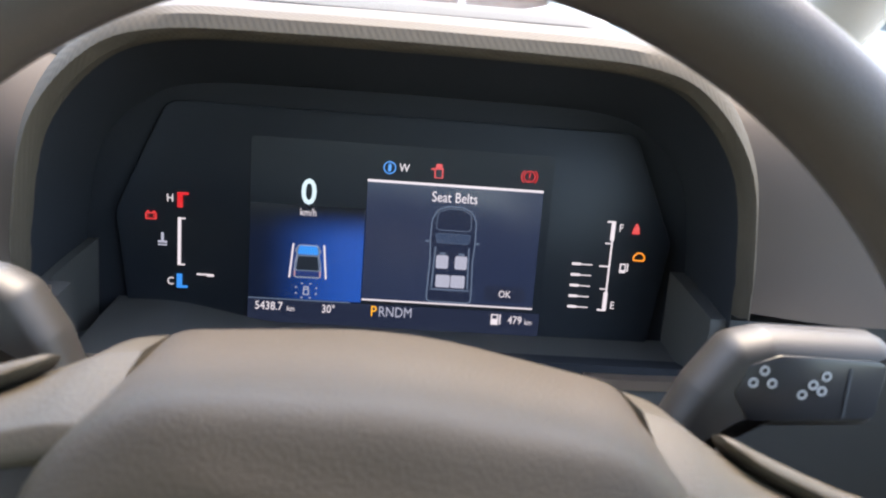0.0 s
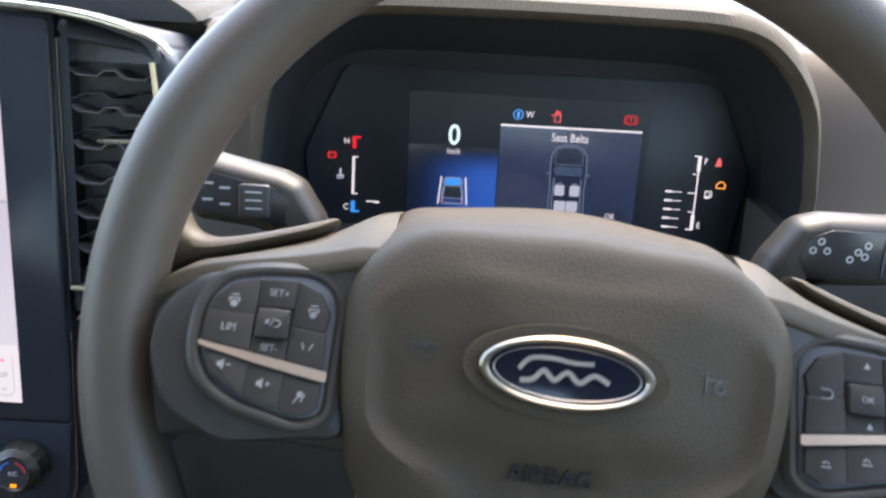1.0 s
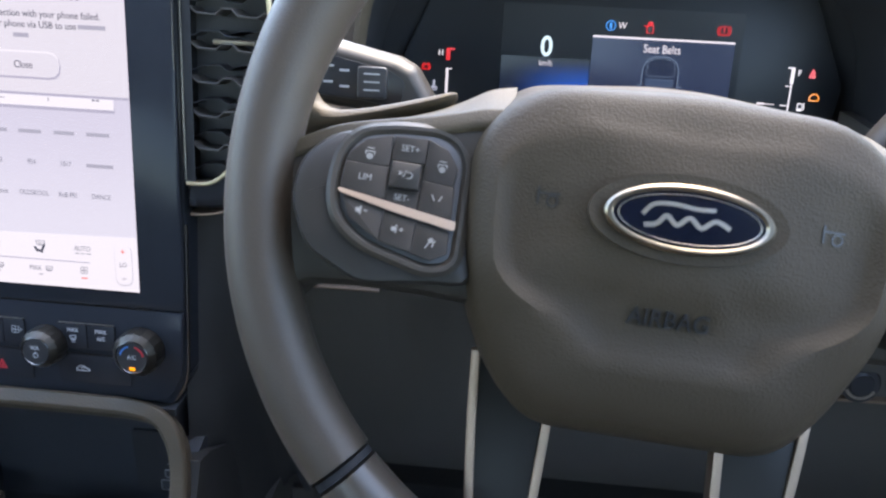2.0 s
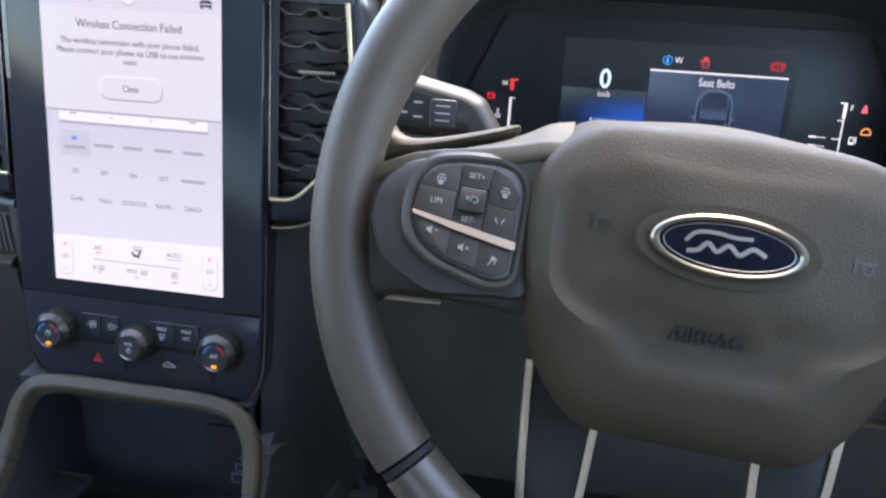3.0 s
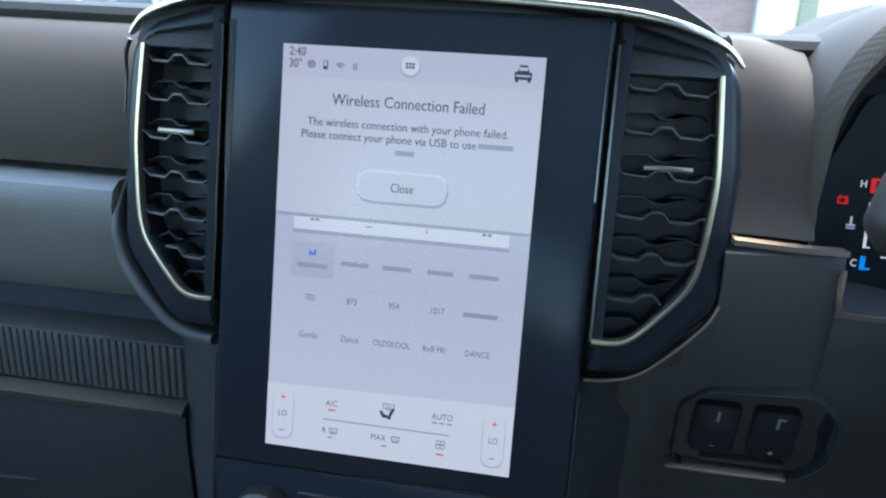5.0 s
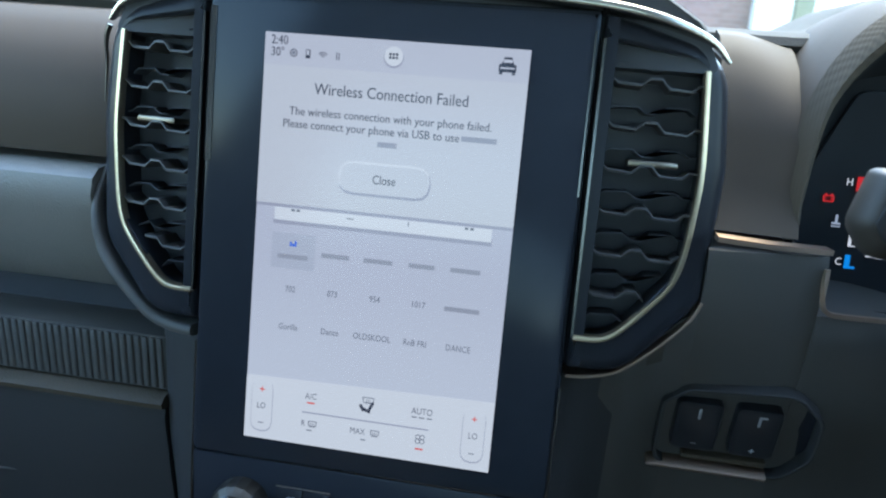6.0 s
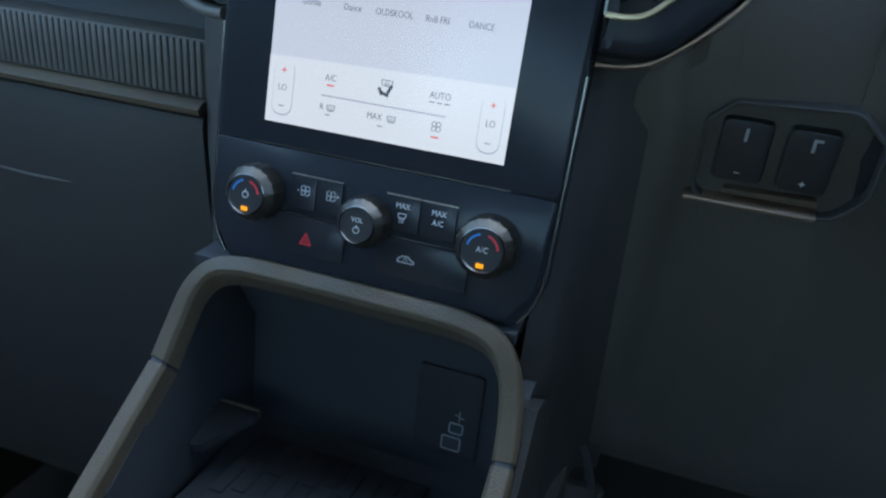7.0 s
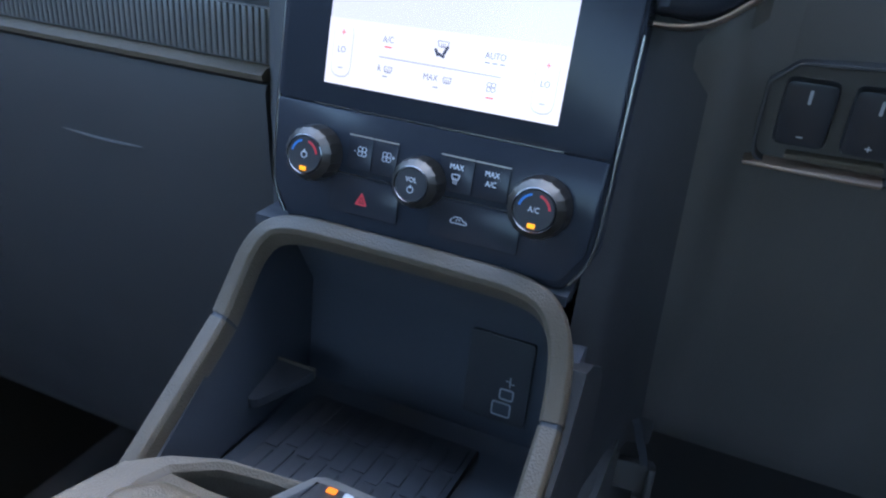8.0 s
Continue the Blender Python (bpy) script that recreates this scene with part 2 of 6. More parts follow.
def loft(bm, loops, closed=True, cap0=True, cap1=True):
    """Joins loops of equally many points, one after another."""
    rows = [[bm.verts.new(p) for p in loop] for loop in loops]
    n = len(rows[0])
    for a, b in zip(rows, rows[1:]):
        for i in range(n if closed else n - 1):
            j = (i + 1) % n
            bm.faces.new((a[i], a[j], b[j], b[i]))
    if closed and cap0:
        bm.faces.new(rows[0][::-1])
    if closed and cap1:
        bm.faces.new(rows[-1])
    return bm


def at(loop, z):
    return [(x, y, z) for x, y in loop]


def plate(bm, loop, z0, z1, bev=0.0):
    loops = [at(loop, z0), at(loop, z1 - bev)]
    if bev:
        loops += [at(inset(loop, bev * 0.3), z1 - bev * 0.3), at(inset(loop, bev), z1)]
    return loft(bm, loops)


def hoop(bm, outer, inner, z0, z1, bev=0.0005):
    """A frame between two outlines of equally many points."""
    loops = [at(outer, z0), at(outer, z1 - bev), at(inset(outer, bev), z1), at(inset(inner, -bev), z1), at(inner, z1 - bev), at(inner, z0)]
    return loft(bm, loops + [loops[0]], cap0=False, cap1=False)


def lathe(bm, profile, seg=32, cap=True, cx=0.0, cy=0.0):
    loops = [[(cx + r * math.cos(2 * math.pi * i / seg), cy + r * math.sin(2 * math.pi * i / seg), z) for i in range(seg)] for r, z in profile]
    return loft(bm, loops, cap0=cap, cap1=cap)


def sweep(bm, path, section, up=(0, 0, 1), closed=False, taper=None):
    """A section (x across, y along up) carried along a path of points."""
    path, loops, n = [Vector(p) for p in path], [], len(path)
    for i, p in enumerate(path):
        a, b = (path[i - 1] if i or closed else p), (path[(i + 1) % n] if i < n - 1 or closed else p)
        t = (b - a).normalized()
        side = t.cross(Vector(up)).normalized()
        top = side.cross(t)
        k = taper(i / (n - 1)) if taper else 1.0
        loops.append([tuple(p + side * x * k + top * y * k) for x, y in section])
    if closed:
        return loft(bm, loops + [loops[0]], cap0=False, cap1=False)
    return loft(bm, loops)


def smooth_path(pts, n=6):
    """Catmull-Rom points through pts."""
    ps, out = [Vector(p) for p in pts], []
    for i in range(len(ps) - 1):
        p0, p1, p2, p3 = ps[max(0, i - 1)], ps[i], ps[i + 1], ps[min(len(ps) - 1, i + 2)]
        for k in range(n):
            s = k / n
            out.append(0.5 * ((2 * p1) + (p2 - p0) * s + (2 * p0 - 5 * p1 + 4 * p2 - p3) * s * s + (3 * p1 - p0 - 3 * p2 + p3) * s ** 3))
    return [tuple(p) for p in out + [ps[-1]]]


def thing(name, m, label, category, group="", kind=""):
    ob = new(name)
    ob.empty_display_size = 0.02
    ob.matrix_world = m
    return tagged(ob, label, category, group, kind)


def part(name, bm, material, parent=None, label="", sharp=35):
    bmesh.ops.remove_doubles(bm, verts=bm.verts, dist=1e-6)
    bmesh.ops.recalc_face_normals(bm, faces=bm.faces)
    me = bpy.data.meshes.new(name)
    bm.to_mesh(me)
    bm.free()
    me.polygons.foreach_set("use_smooth", [True] * len(me.polygons))
    me.set_sharp_from_angle(angle=radians(sharp))
    me.materials.append(material)
    ob = new(name, me)
    ob.parent = parent
    return tagged(ob, label) if label else ob


def solid(name, loop, z0, z1, material, parent, bev=0.0, label="", bend=None):
    bm = plate(bmesh.new(), loop, z0, z1, bev)
    if bend:
        for v in bm.verts:
            bend(v)
    return part(name, bm, material, parent, label)


def words(name, body, x, y, z, size, material, parent, squeeze=0.88, align="CENTER", turn=0.0, thick=0.0001, bold=0.0):
    """Lettering in the built-in font, facing +z of its parent."""
    cu = bpy.data.curves.new(name, "FONT")
    cu.body, cu.size, cu.extrude, cu.resolution_u = body, size, thick, 3
    cu.align_x, cu.align_y, cu.offset = align, "CENTER", bold * size
    tmp = new(name, cu)
    me = bpy.data.meshes.new_from_object(tmp)
    bpy.data.objects.remove(tmp)
    me.transform(pose(x, y, z, 0, 0, turn) @ Matrix.Diagonal((squeeze, 1, 1, 1)))
    me.materials.clear()
    me.materials.append(material)
    ob = new(name, me)
    ob.parent = parent
    return ob


def bar(name, x, y, w, h, z, material, parent, r=0.0, thick=0.0002):
    return solid(name, box2(x - w / 2, y - h / 2, x + w / 2, y + h / 2, min(r, h * 0.49, w * 0.49)), z - thick, z, material, parent)


def ring(name, x, y, r, w, z, material, parent, n=24):
    return part(name, hoop(bmesh.new(), ellipse(x, y, r, r, n), ellipse(x, y, r - w, r - w, n), z - 0.0002, z, 0.00002), material, parent)


def arc(name, x, y, r, w, a0, a1, z, material, parent, n=10):
    pts = [(x + r * math.cos(radians(a0 + (a1 - a0) * i / n)), y + r * math.sin(radians(a0 + (a1 - a0) * i / n))) for i in range(n + 1)]
    pts += [(x + (r - w) * math.cos(radians(a1 + (a0 - a1) * i / n)), y + (r - w) * math.sin(radians(a1 + (a0 - a1) * i / n))) for i in range(n + 1)]
    return solid(name, pts, z - 0.0002, z, material, parent)


def mirror(pts):
    """The outline on the other side, kept counter-clockwise."""
    return [(-x, y) for x, y in pts][::-1]


# ---- outside ----
GROUND = -0.35


def brick_material():
    m, t, b = shader("brick_wall")
    b.inputs["Roughness"].default_value = 0.85
    co, br, n = t.nodes.new("ShaderNodeTexCoord"), t.nodes.new("ShaderNodeTexBrick"), t.nodes.new("ShaderNodeTexNoise")
    mp = t.nodes.new("ShaderNodeMapping")
    mp.inputs["Rotation"].default_value = (radians(90), 0, 0)
    t.links.new(co.outputs["Object"], mp.inputs[0])
    t.links.new(mp.outputs[0], br.inputs["Vector"])
    br.inputs["Scale"].default_value, br.inputs["Brick Width"].default_value, br.inputs["Row Height"].default_value = 1.0, 0.24, 0.086
    br.inputs["Mortar Size"].default_value = 0.01
    br.inputs["Color1"].default_value, br.inputs["Color2"].default_value = (0.27, 0.165, 0.13, 1), (0.21, 0.125, 0.10, 1)
    br.inputs["Mortar"].default_value = (0.28, 0.22, 0.18, 1)
    n.inputs["Scale"].default_value = 2.5
    mix = t.nodes.new("ShaderNodeMix")
    mix.data_type, mix.blend_type = "RGBA", "MULTIPLY"
    mix.inputs["Factor"].default_value = 0.35
    t.links.new(br.outputs["Color"], mix.inputs["A"])
    t.links.new(n.outputs["Color"], mix.inputs["B"])
    t.links.new(mix.outputs["Result"], b.inputs["Base Color"])
    bump = t.nodes.new("ShaderNodeBump")
    bump.inputs["Distance"].default_value = 0.006
    t.links.new(br.outputs["Fac"], bump.inputs["Height"])
    bump.invert = True
    t.links.new(bump.outputs["Normal"], b.inputs["Normal"])
    return m


CONCRETE = surface("driveway_concrete", (0.42, 0.40, 0.36), 0.9, grain=0.5, scale=60, wear=0.25, wear_scale=1.2, depth=0.004)
BRICK = brick_material()
CREAM = surface("cream_paint", (0.55, 0.46, 0.30), 0.6, wear=0.1, wear_scale=3)
WHITEP = surface("white_paint", (0.62, 0.60, 0.55), 0.5, wear=0.06, wear_scale=3)
OLIVE = surface("olive_paint", (0.15, 0.145, 0.09), 0.6, wear=0.15, wear_scale=5)
VANWHITE = surface("white_car_paint", (0.62, 0.61, 0.58), 0.25, wear=0.03, wear_scale=2, coat=0.4)
TYRE = surface("tyre_rubber", (0.03, 0.03, 0.03), 0.8, grain=0.3, scale=60)
WHEELGREY = surface("wheel_steel", (0.35, 0.35, 0.36), 0.4, 0.8)
DARKGLASS = surface("vehicle_glass", (0.06, 0.08, 0.09), 0.08, wear=0.2, wear_scale=4)
TAILRED = surface("tail_lamp_red", (0.55, 0.05, 0.03), 0.2)

bm = bmesh.new()
bmesh.ops.create_grid(bm, x_segments=40, y_segments=40, size=600)
for v in bm.verts:
    v.co.z = GROUND + (0.02 * noise.noise((v.co.x * 0.02, v.co.y * 0.02, 0)) if abs(v.co.x) > 40 or abs(v.co.y) > 40 else 0)
ground = tagged(part("ground", bm, CONCRETE), "pale sunlit concrete driveway and street", "ground", kind="structure")


def slab(x0, x1, y0, y1, z0, z1, bev=0.0):
    bm = bmesh.new()
    bmesh.ops.create_cube(bm, size=1)
    for v in bm.verts:
        v.co = (x0 + (v.co.x + 0.5) * (x1 - x0), y0 + (v.co.y + 0.5) * (y1 - y0), z0 + (v.co.z + 0.5) * (z1 - z0))
    if bev:
        bmesh.ops.bevel(bm, geom=bm.edges[:] , offset=bev, segments=2, affect="EDGES", profile=0.6)
    return bm


house = thing("house", Matrix(), "red-brown brick house wall with cream beam and white corner pier", "house")
part("wall", slab(-5.6, 2.45, 14.0, 14.25, GROUND, 4.2), BRICK, house)
part("beam", slab(-5.6, 2.45, 13.9, 13.997, 0.36, 0.46, 0.01), CREAM, house, "cream painted timber beam")
part("pier", slab(2.45, 3.5, 13.7, 14.25, GROUND, 4.2, 0.02), WHITEP, house, "white rendered corner pier")
part("roof", slab(-6.2, 4.1, 13.2, 18.0, 4.2, 4.4, 0.03), WHEELGREY, house, "grey sheet metal roof")

fence = thing("fence", Matrix(), "low cream and white metal railing before the brick house", "fence")
for z in (0.14, -0.25):
    part("rail", slab(-5.6, 2.3, 12.98, 13.02, z, z + 0.05, 0.006), CREAM, fence)
for i in range(11):
    part("post", slab(-5.5 + i * 0.77, -5.44 + i * 0.77, 12.965, 13.035, GROUND, 0.22, 0.006), WHITEP, fence)
for i in range(5):
    x = -4.6 + i * 1.54
    part("panel", slab(x, x + 0.5, 12.99, 13.01, -0.12, 0.10), CREAM, fence)


def carport_post(x, y, w, mat, label):
    ob = thing("carport_post", pose(x, y, GROUND), label, "post", "carport posts")
    part("shaft", slab(-w / 2, w / 2, -w / 2, w / 2, 0.03, 3.2, 0.006), mat, ob)
    part("foot", slab(-w * 0.9, w * 0.9, -w * 0.9, w * 0.9, 0.0, 0.03, 0.004), mat, ob)


carport_post(-0.48, 10.0, 0.16, OLIVE, "olive painted square steel post standing on concrete")
carport_post(-4.75, 10.0, 0.10, OLIVE, "olive painted slim steel post standing on concrete")
carport_post(-6.75, 10.0, 0.07, OLIVE, "olive painted slim steel post standing on concrete")
carport_post(-3.02, 10.0, 0.20, WHITEP, "white painted square post standing on concrete")
carport_post(0.66, 10.0, 0.06, WHITEP, "thin white pole standing on concrete")
carport_post(2.25, 10.0, 0.2, OLIVE, "olive painted square steel post standing on concrete")


def wheel_parts(ob, x, y, r, w, side):
    for name, prof, mat in (("tyre", ((r * 0.62, 0.02), (r * 0.95, 0.0), (r, 0.03), (r, w - 0.03), (r * 0.95, w), (r * 0.62, w - 0.02)), TYRE), ("rim", ((0.02, 0.03), (r * 0.3, 0.02), (r * 0.5, 0.05), (r * 0.63, 0.02), (r * 0.63, w - 0.03), (0.02, w - 0.03)), WHEELGREY)):
        bm = lathe(bmesh.new(), prof, 28)
        bm.transform(pose(x, y, r, 90 if side < 0 else -90))
        part(name, bm, mat, ob)


def vehicle(name, m, L, W, H, bonnet, label, category):
    """A van or car of length L along x with its nose at -x, standing on its wheels at z 0."""
    ob = thing(name, m, label, category)
    nose = [(-L / 2, 0.35), (-L / 2, 0.75), (-L / 2 + bonnet * 0.5, 0.95), (-L / 2 + bonnet, 1.05), (-L / 2 + bonnet + (H - 1.0) * 0.75, H - 0.06), (-L / 2 + bonnet + (H - 1.0), H), (L / 2 - 0.25, H), (L / 2 - 0.05, H - 0.15), (L / 2, 0.95), (L / 2, 0.3)]
    loop = rounded(nose, 0.08, 3)
    bm, loops = bmesh.new(), []
    for y, k in ((-W / 2 + 0.0, 0.06), (-W / 2 + 0.05, 0.0), (W / 2 - 0.05, 0.0), (W / 2, 0.06)):
        lp = inset(loop[::-1], -0.0) if not k else loop[::-1]
        loops.append([(x * (1 - k * 0.3), y, z - (k * 0.5 if z > 0.9 else -k)) for x, z in lp])
    part("body", loft(bm, loops), VANWHITE, ob)
    for cx in (-L / 2 + 0.85, L / 2 - 0.95):
        bm = lathe(bmesh.new(), ((0.39, -0.012), (0.39, 0.10)), 28)
        bm.transform(pose(cx, -W / 2 - 0.004, 0.36, 90))
        part("wheel_arch", bm, TYRE, ob)
        for side in (-1, 1):
            wheel_parts(ob, cx, -W / 2 + 0.19 if side < 0 else W / 2 - 0.19, 0.33, 0.2, side)
    g0 = -L / 2 + bonnet + 0.25
    n = 3 if category == "van" else 2
    step = (L / 2 - 0.35 - g0) / n
    for i in range(n):
        lp = rounded([(g0 + i * step + (0.25 if i == 0 else 0.04), 1.08), (g0 + (i + 1) * step - 0.04, 1.08), (g0 + (i + 1) * step - 0.04, H - 0.16), (g0 + i * step + (0.55 if i == 0 else 0.04), H - 0.16)], 0.05, 3)
        bm = bmesh.new()
        loft(bm, [[(x, -W / 2 - 0.006, z) for x, z in lp], [(x, -W / 2 + 0.03, z) for x, z in lp]])
        part("window", bm, DARKGLASS, ob, "tinted side window")
    part("tail_lamp", slab(L / 2 - 0.12, L / 2 - 0.005, -W / 2 - 0.012, -W / 2 + 0.12, 0.75, 1.05, 0.01), TAILRED, ob)
    part("mirror", slab(g0 + 0.2, g0 + 0.34, -W / 2 - 0.16, -W / 2 + 0.01, 1.05, 1.22, 0.03), TYRE, ob, "black wing mirror")
    part("sill", slab(-L / 2 + 1.35, L / 2 - 1.4, -W / 2 - 0.01, -W / 2 + 0.06, 0.24, 0.33, 0.01), TYRE, ob, "black lower sill")
    return ob


vehicle("van", pose(-8.64, 12.49, GROUND, 0, 0, 40), 4.7, 1.8, 1.98, 0.55, "white delivery van parked across the street", "van")
vehicle("car", pose(-13.6, 13.2, GROUND), 4.4, 1.75, 1.5, 1.1, "white parked car beyond the van", "car")
vehicle("car", pose(3.35, 8.6, GROUND), 4.3, 1.75, 1.45, 1.1, "white parked car beside the brick house", "car")

# ---- cabin shell ----
CX = -0.40
roof = tagged(part("ceiling", slab(CX - 0.68, CX + 0.68, -1.95, 0.10, 1.70, 1.74, 0.01), LINING), "pale grey cloth roof lining", "ceiling", kind="structure")
floor = tagged(part("floor", slab(CX - 0.80, CX + 0.80, -1.95, 1.05, 0.10, 0.14), CARPET), "black carpeted cabin floor", "floor", kind="structure")
wall_n = tagged(part("wall_north", slab(CX - 0.80, CX + 0.80, 1.0, 1.03, 0.14, 1.135), PLASTIC), "dark bulkhead behind the dashboard", "wall", kind="structure")
wall_s = tagged(part("wall_south", slab(CX - 0.80, CX + 0.80, -1.98, -1.95, 0.14, 1.22), REARTRIM), "dark rear cabin panel", "wall", kind="structure")
for sgn, nm in ((-1, "door_1"), (1, "door_2")):
    x0, x1 = sorted((CX + sgn * 0.77, CX + sgn * 0.80))
    tagged(part(nm, slab(x0, x1, -1.95, 1.0, 0.14, 1.14, 0.006), GREYPL), "dark grey closed door panel below the side window", "door", kind="structure")


def glazing(name, quad, label, mat=None):
    bm = bmesh.new()
    a = [Vector(p) for p in quad]
    nrm = (a[1] - a[0]).cross(a[3] - a[0]).normalized() * 0.004
    loft(bm, [[tuple(p) for p in a], [tuple(p + nrm) for p in a]])
    ob = tagged(part(name, bm, mat or GLASS), label, "window", kind="structure")
    ob.visible_shadow = False
    return ob


glazing("window_1", [(CX - 0.72, 1.0, 1.16), (CX + 0.72, 1.0, 1.16), (CX + 0.62, 0.11, 1.715), (CX - 0.62, 0.11, 1.715)], "clear slanted windscreen", SCREENGLASS).visible_shadow = True
glazing("window_2", [(CX - 0.785, -0.44, 1.14), (CX - 0.785, 0.96, 1.14), (CX - 0.68, 0.10, 1.71), (CX - 0.68, -0.44, 1.71)], "lightly tinted side window", LIGHTTINT)
glazing("window_3", [(CX + 0.785, -0.44, 1.14), (CX + 0.785, 0.96, 1.14), (CX + 0.68, 0.10, 1.71), (CX + 0.68, -0.44, 1.71)], "lightly tinted side window", LIGHTTINT)
glazing("window_4", [(CX - 0.7, -1.965, 1.22), (CX + 0.7, -1.965, 1.22), (CX + 0.66, -1.945, 1.70), (CX - 0.66, -1.945, 1.70)], "tinted rear window", TINTED)
for sgn in (-1, 1):
    bm = sweep(bmesh.new(), smooth_path([(CX + sgn * 0.770, 0.82, 1.12), (CX + sgn * 0.750, 0.66, 1.25), (CX + sgn * 0.705, 0.38, 1.47), (CX + sgn * 0.655, 0.06, 1.71)], 5), ellipse(0, 0, 0.04, 0.03, 12))
    tagged(part("trim", bm, LINING), "pale grey windscreen pillar trim", "pillar", kind="structure")
    # Unseen wall in place of rear side glass, added to cut light from behind.
    bm = loft(bmesh.new(), [[(CX + sgn * 0.790, y, 1.138), (CX + sgn * 0.675, y, 1.712), (CX + sgn * 0.665, y, 1.708), (CX + sgn * 0.770, y, 1.138)] for y in (-1.95, -0.442)])
    tagged(part("blocking_wall_west" if sgn < 0 else "blocking_wall_east", bm, REARTRIM), "unseen dark side wall added to block light behind the front window", "wall", kind="structure")


# ---- dashboard ----
KX = -0.016


def step01(a, b, x):
    s = max(0.0, min(1.0, (x - a) / (b - a)))
    return s * s * (3 - 2 * s)


def crest(x):
    """Height of the pad: it swells over the instrument cluster."""
    return 1.199 + 0.030 * (1 - step01(0.088, 0.165, abs(x - KX)))


def profile_sweep(bm, xs, prof):
    """Carries a closed (y, z) profile, a function of x, along x."""
    return loft(bm, [[(x, y, z) for y, z in prof(x)] for x in xs])


def span(a, b, n):
    return [a + (b - a) * i / n for i in range(n + 1)]


dash = thing("dashboard", Matrix(), "dark grey soft-touch dashboard with padded panels and glovebox", "dashboard")


def pad_profile(x):
    c = crest(x)
    k = 1 - step01(0.088, 0.165, abs(x - KX))
    return [(0.99, 1.150), (0.80, 1.170), (0.64, c - 0.014), (0.52, c - 0.004), (0.46, c), (0.425, c + 0.0005), (0.412, c - 0.0015), (0.408, c - 0.006), (0.412, c - 0.014), (0.46, 1.15), (0.99, 1.12)]


part("top_pad", profile_sweep(bmesh.new(), span(-1.14, -0.2, 8) + span(-0.19, 0.16, 28) + span(0.2, 0.35, 3), pad_profile), PAD, dash, "sun-faded dark grey grained top pad")
part("passenger_panel", profile_sweep(bmesh.new(), span(-1.14, -0.56, 6), lambda x: [(0.44, 1.182), (0.415, 1.188), (0.395, 1.187), (0.376, 1.180), (0.356, 1.165), (0.344, 1.145), (0.339, 1.125), (0.340, 1.107), (0.37, 1.100), (0.44, 1.100)]), SKIN, dash, "dark padded passenger panel")
part("passenger_bolster", profile_sweep(bmesh.new(), span(-1.14, -0.578, 6), lambda x: [(0.43, 1.0985), (0.345, 1.1020), (0.333, 1.1015), (0.326, 1.097), (0.323, 1.088), (0.3245, 1.074), (0.333, 1.05), (0.350, 1.022), (0.375, 1.008), (0.43, 1.006)]), BOLSTER, dash, "dark grey stitched bolster shelf")
part("shelf_recess", slab(-1.14, -0.53, 0.362, 0.44, 0.99, 1.02), BLACK, dash)
strip = part("ribbed_trim", slab(-1.14, -0.541, 0.331, 0.40, 0.961, 0.999, 0.002), PLASTIC, dash, "dark vertically ribbed trim band")
bm = bmesh.new()
plate(bm, box2(-0.0018, -0.0175, 0.0018, 0.0175, 0.0008, 2), 0, 0.0022, 0.0010)
rib = part("rib", bm, PLASTIC, strip)
for i in range(118):
    r = rib if i == 0 else rib.copy()
    if i:
        scene.collection.objects.link(r)
        r.parent = strip
    r.matrix_basis = pose(-0.5455 - i * 0.0050, 0.3315, 0.980, 90)
part("trim_ledge", profile_sweep(bmesh.new(), span(-1.14, -0.541, 2), lambda x: [(0.40, 0.9605), (0.325, 0.9605), (0.3195, 0.957), (0.321, 0.953), (0.33, 0.951), (0.40, 0.951)]), GREYPL, dash)
part("glovebox_lid", profile_sweep(bmesh.new(), span(-1.10, -0.543, 2), lambda x: [(0.44, 0.949), (0.328, 0.949), (0.326, 0.944), (0.329, 0.90), (0.336, 0.84), (0.350, 0.76), (0.372, 0.68), (0.395, 0.60), (0.42, 0.50), (0.46, 0.44)]), LIDSHADE, dash, "dark plain glovebox lid")
bm = sweep(bmesh.new(), smooth_path([(-0.745, 0.3315, 0.8815), (-0.70, 0.3300, 0.8808), (-0.655, 0.3318, 0.8815)], 5), [(-0.0022, -0.0015), (0.0022, -0.0015), (0.0010, 0.0012), (-0.0010, 0.0012)], taper=lambda f: 0.1 + 1.6 * f * (1 - f))
part("glovebox_crease", bm, PLASTIC, dash)
part("lower_panel_passenger", profile_sweep(bmesh.new(), span(-1.14, -0.53, 2), lambda x: [(0.98, 0.95), (0.445, 0.95), (0.465, 0.44), (0.98, 0.40)]), PLASTIC, dash)


def driver_profile(x):
    s = 0.0 if x < KX else 0.012 * step01(0.205, 0.14, x)
    k = step01(-0.228, -0.182, x) if x < KX else 0.0
    front = [(0.412 + s * 0.2, 1.1990), (0.398 + s * 0.5, 1.1965), (0.381 + s, 1.1870), (0.366 + s, 1.170), (0.354 + s, 1.148), (0.344 + s, 1.126), (0.3265 + s, 1.1045)]
    front = [(y - d * k, z - e * k) for (y, z), d, e in zip(front, (-0.006, -0.002, 0.005, 0.012, 0.012, 0.006, 0.003), (0.006, 0.008, 0.009, 0.006, 0.002, 0, 0))]
    return [(0.43, 1.1940)] + front + [(0.35 + s, 1.102), (0.44, 1.102)]


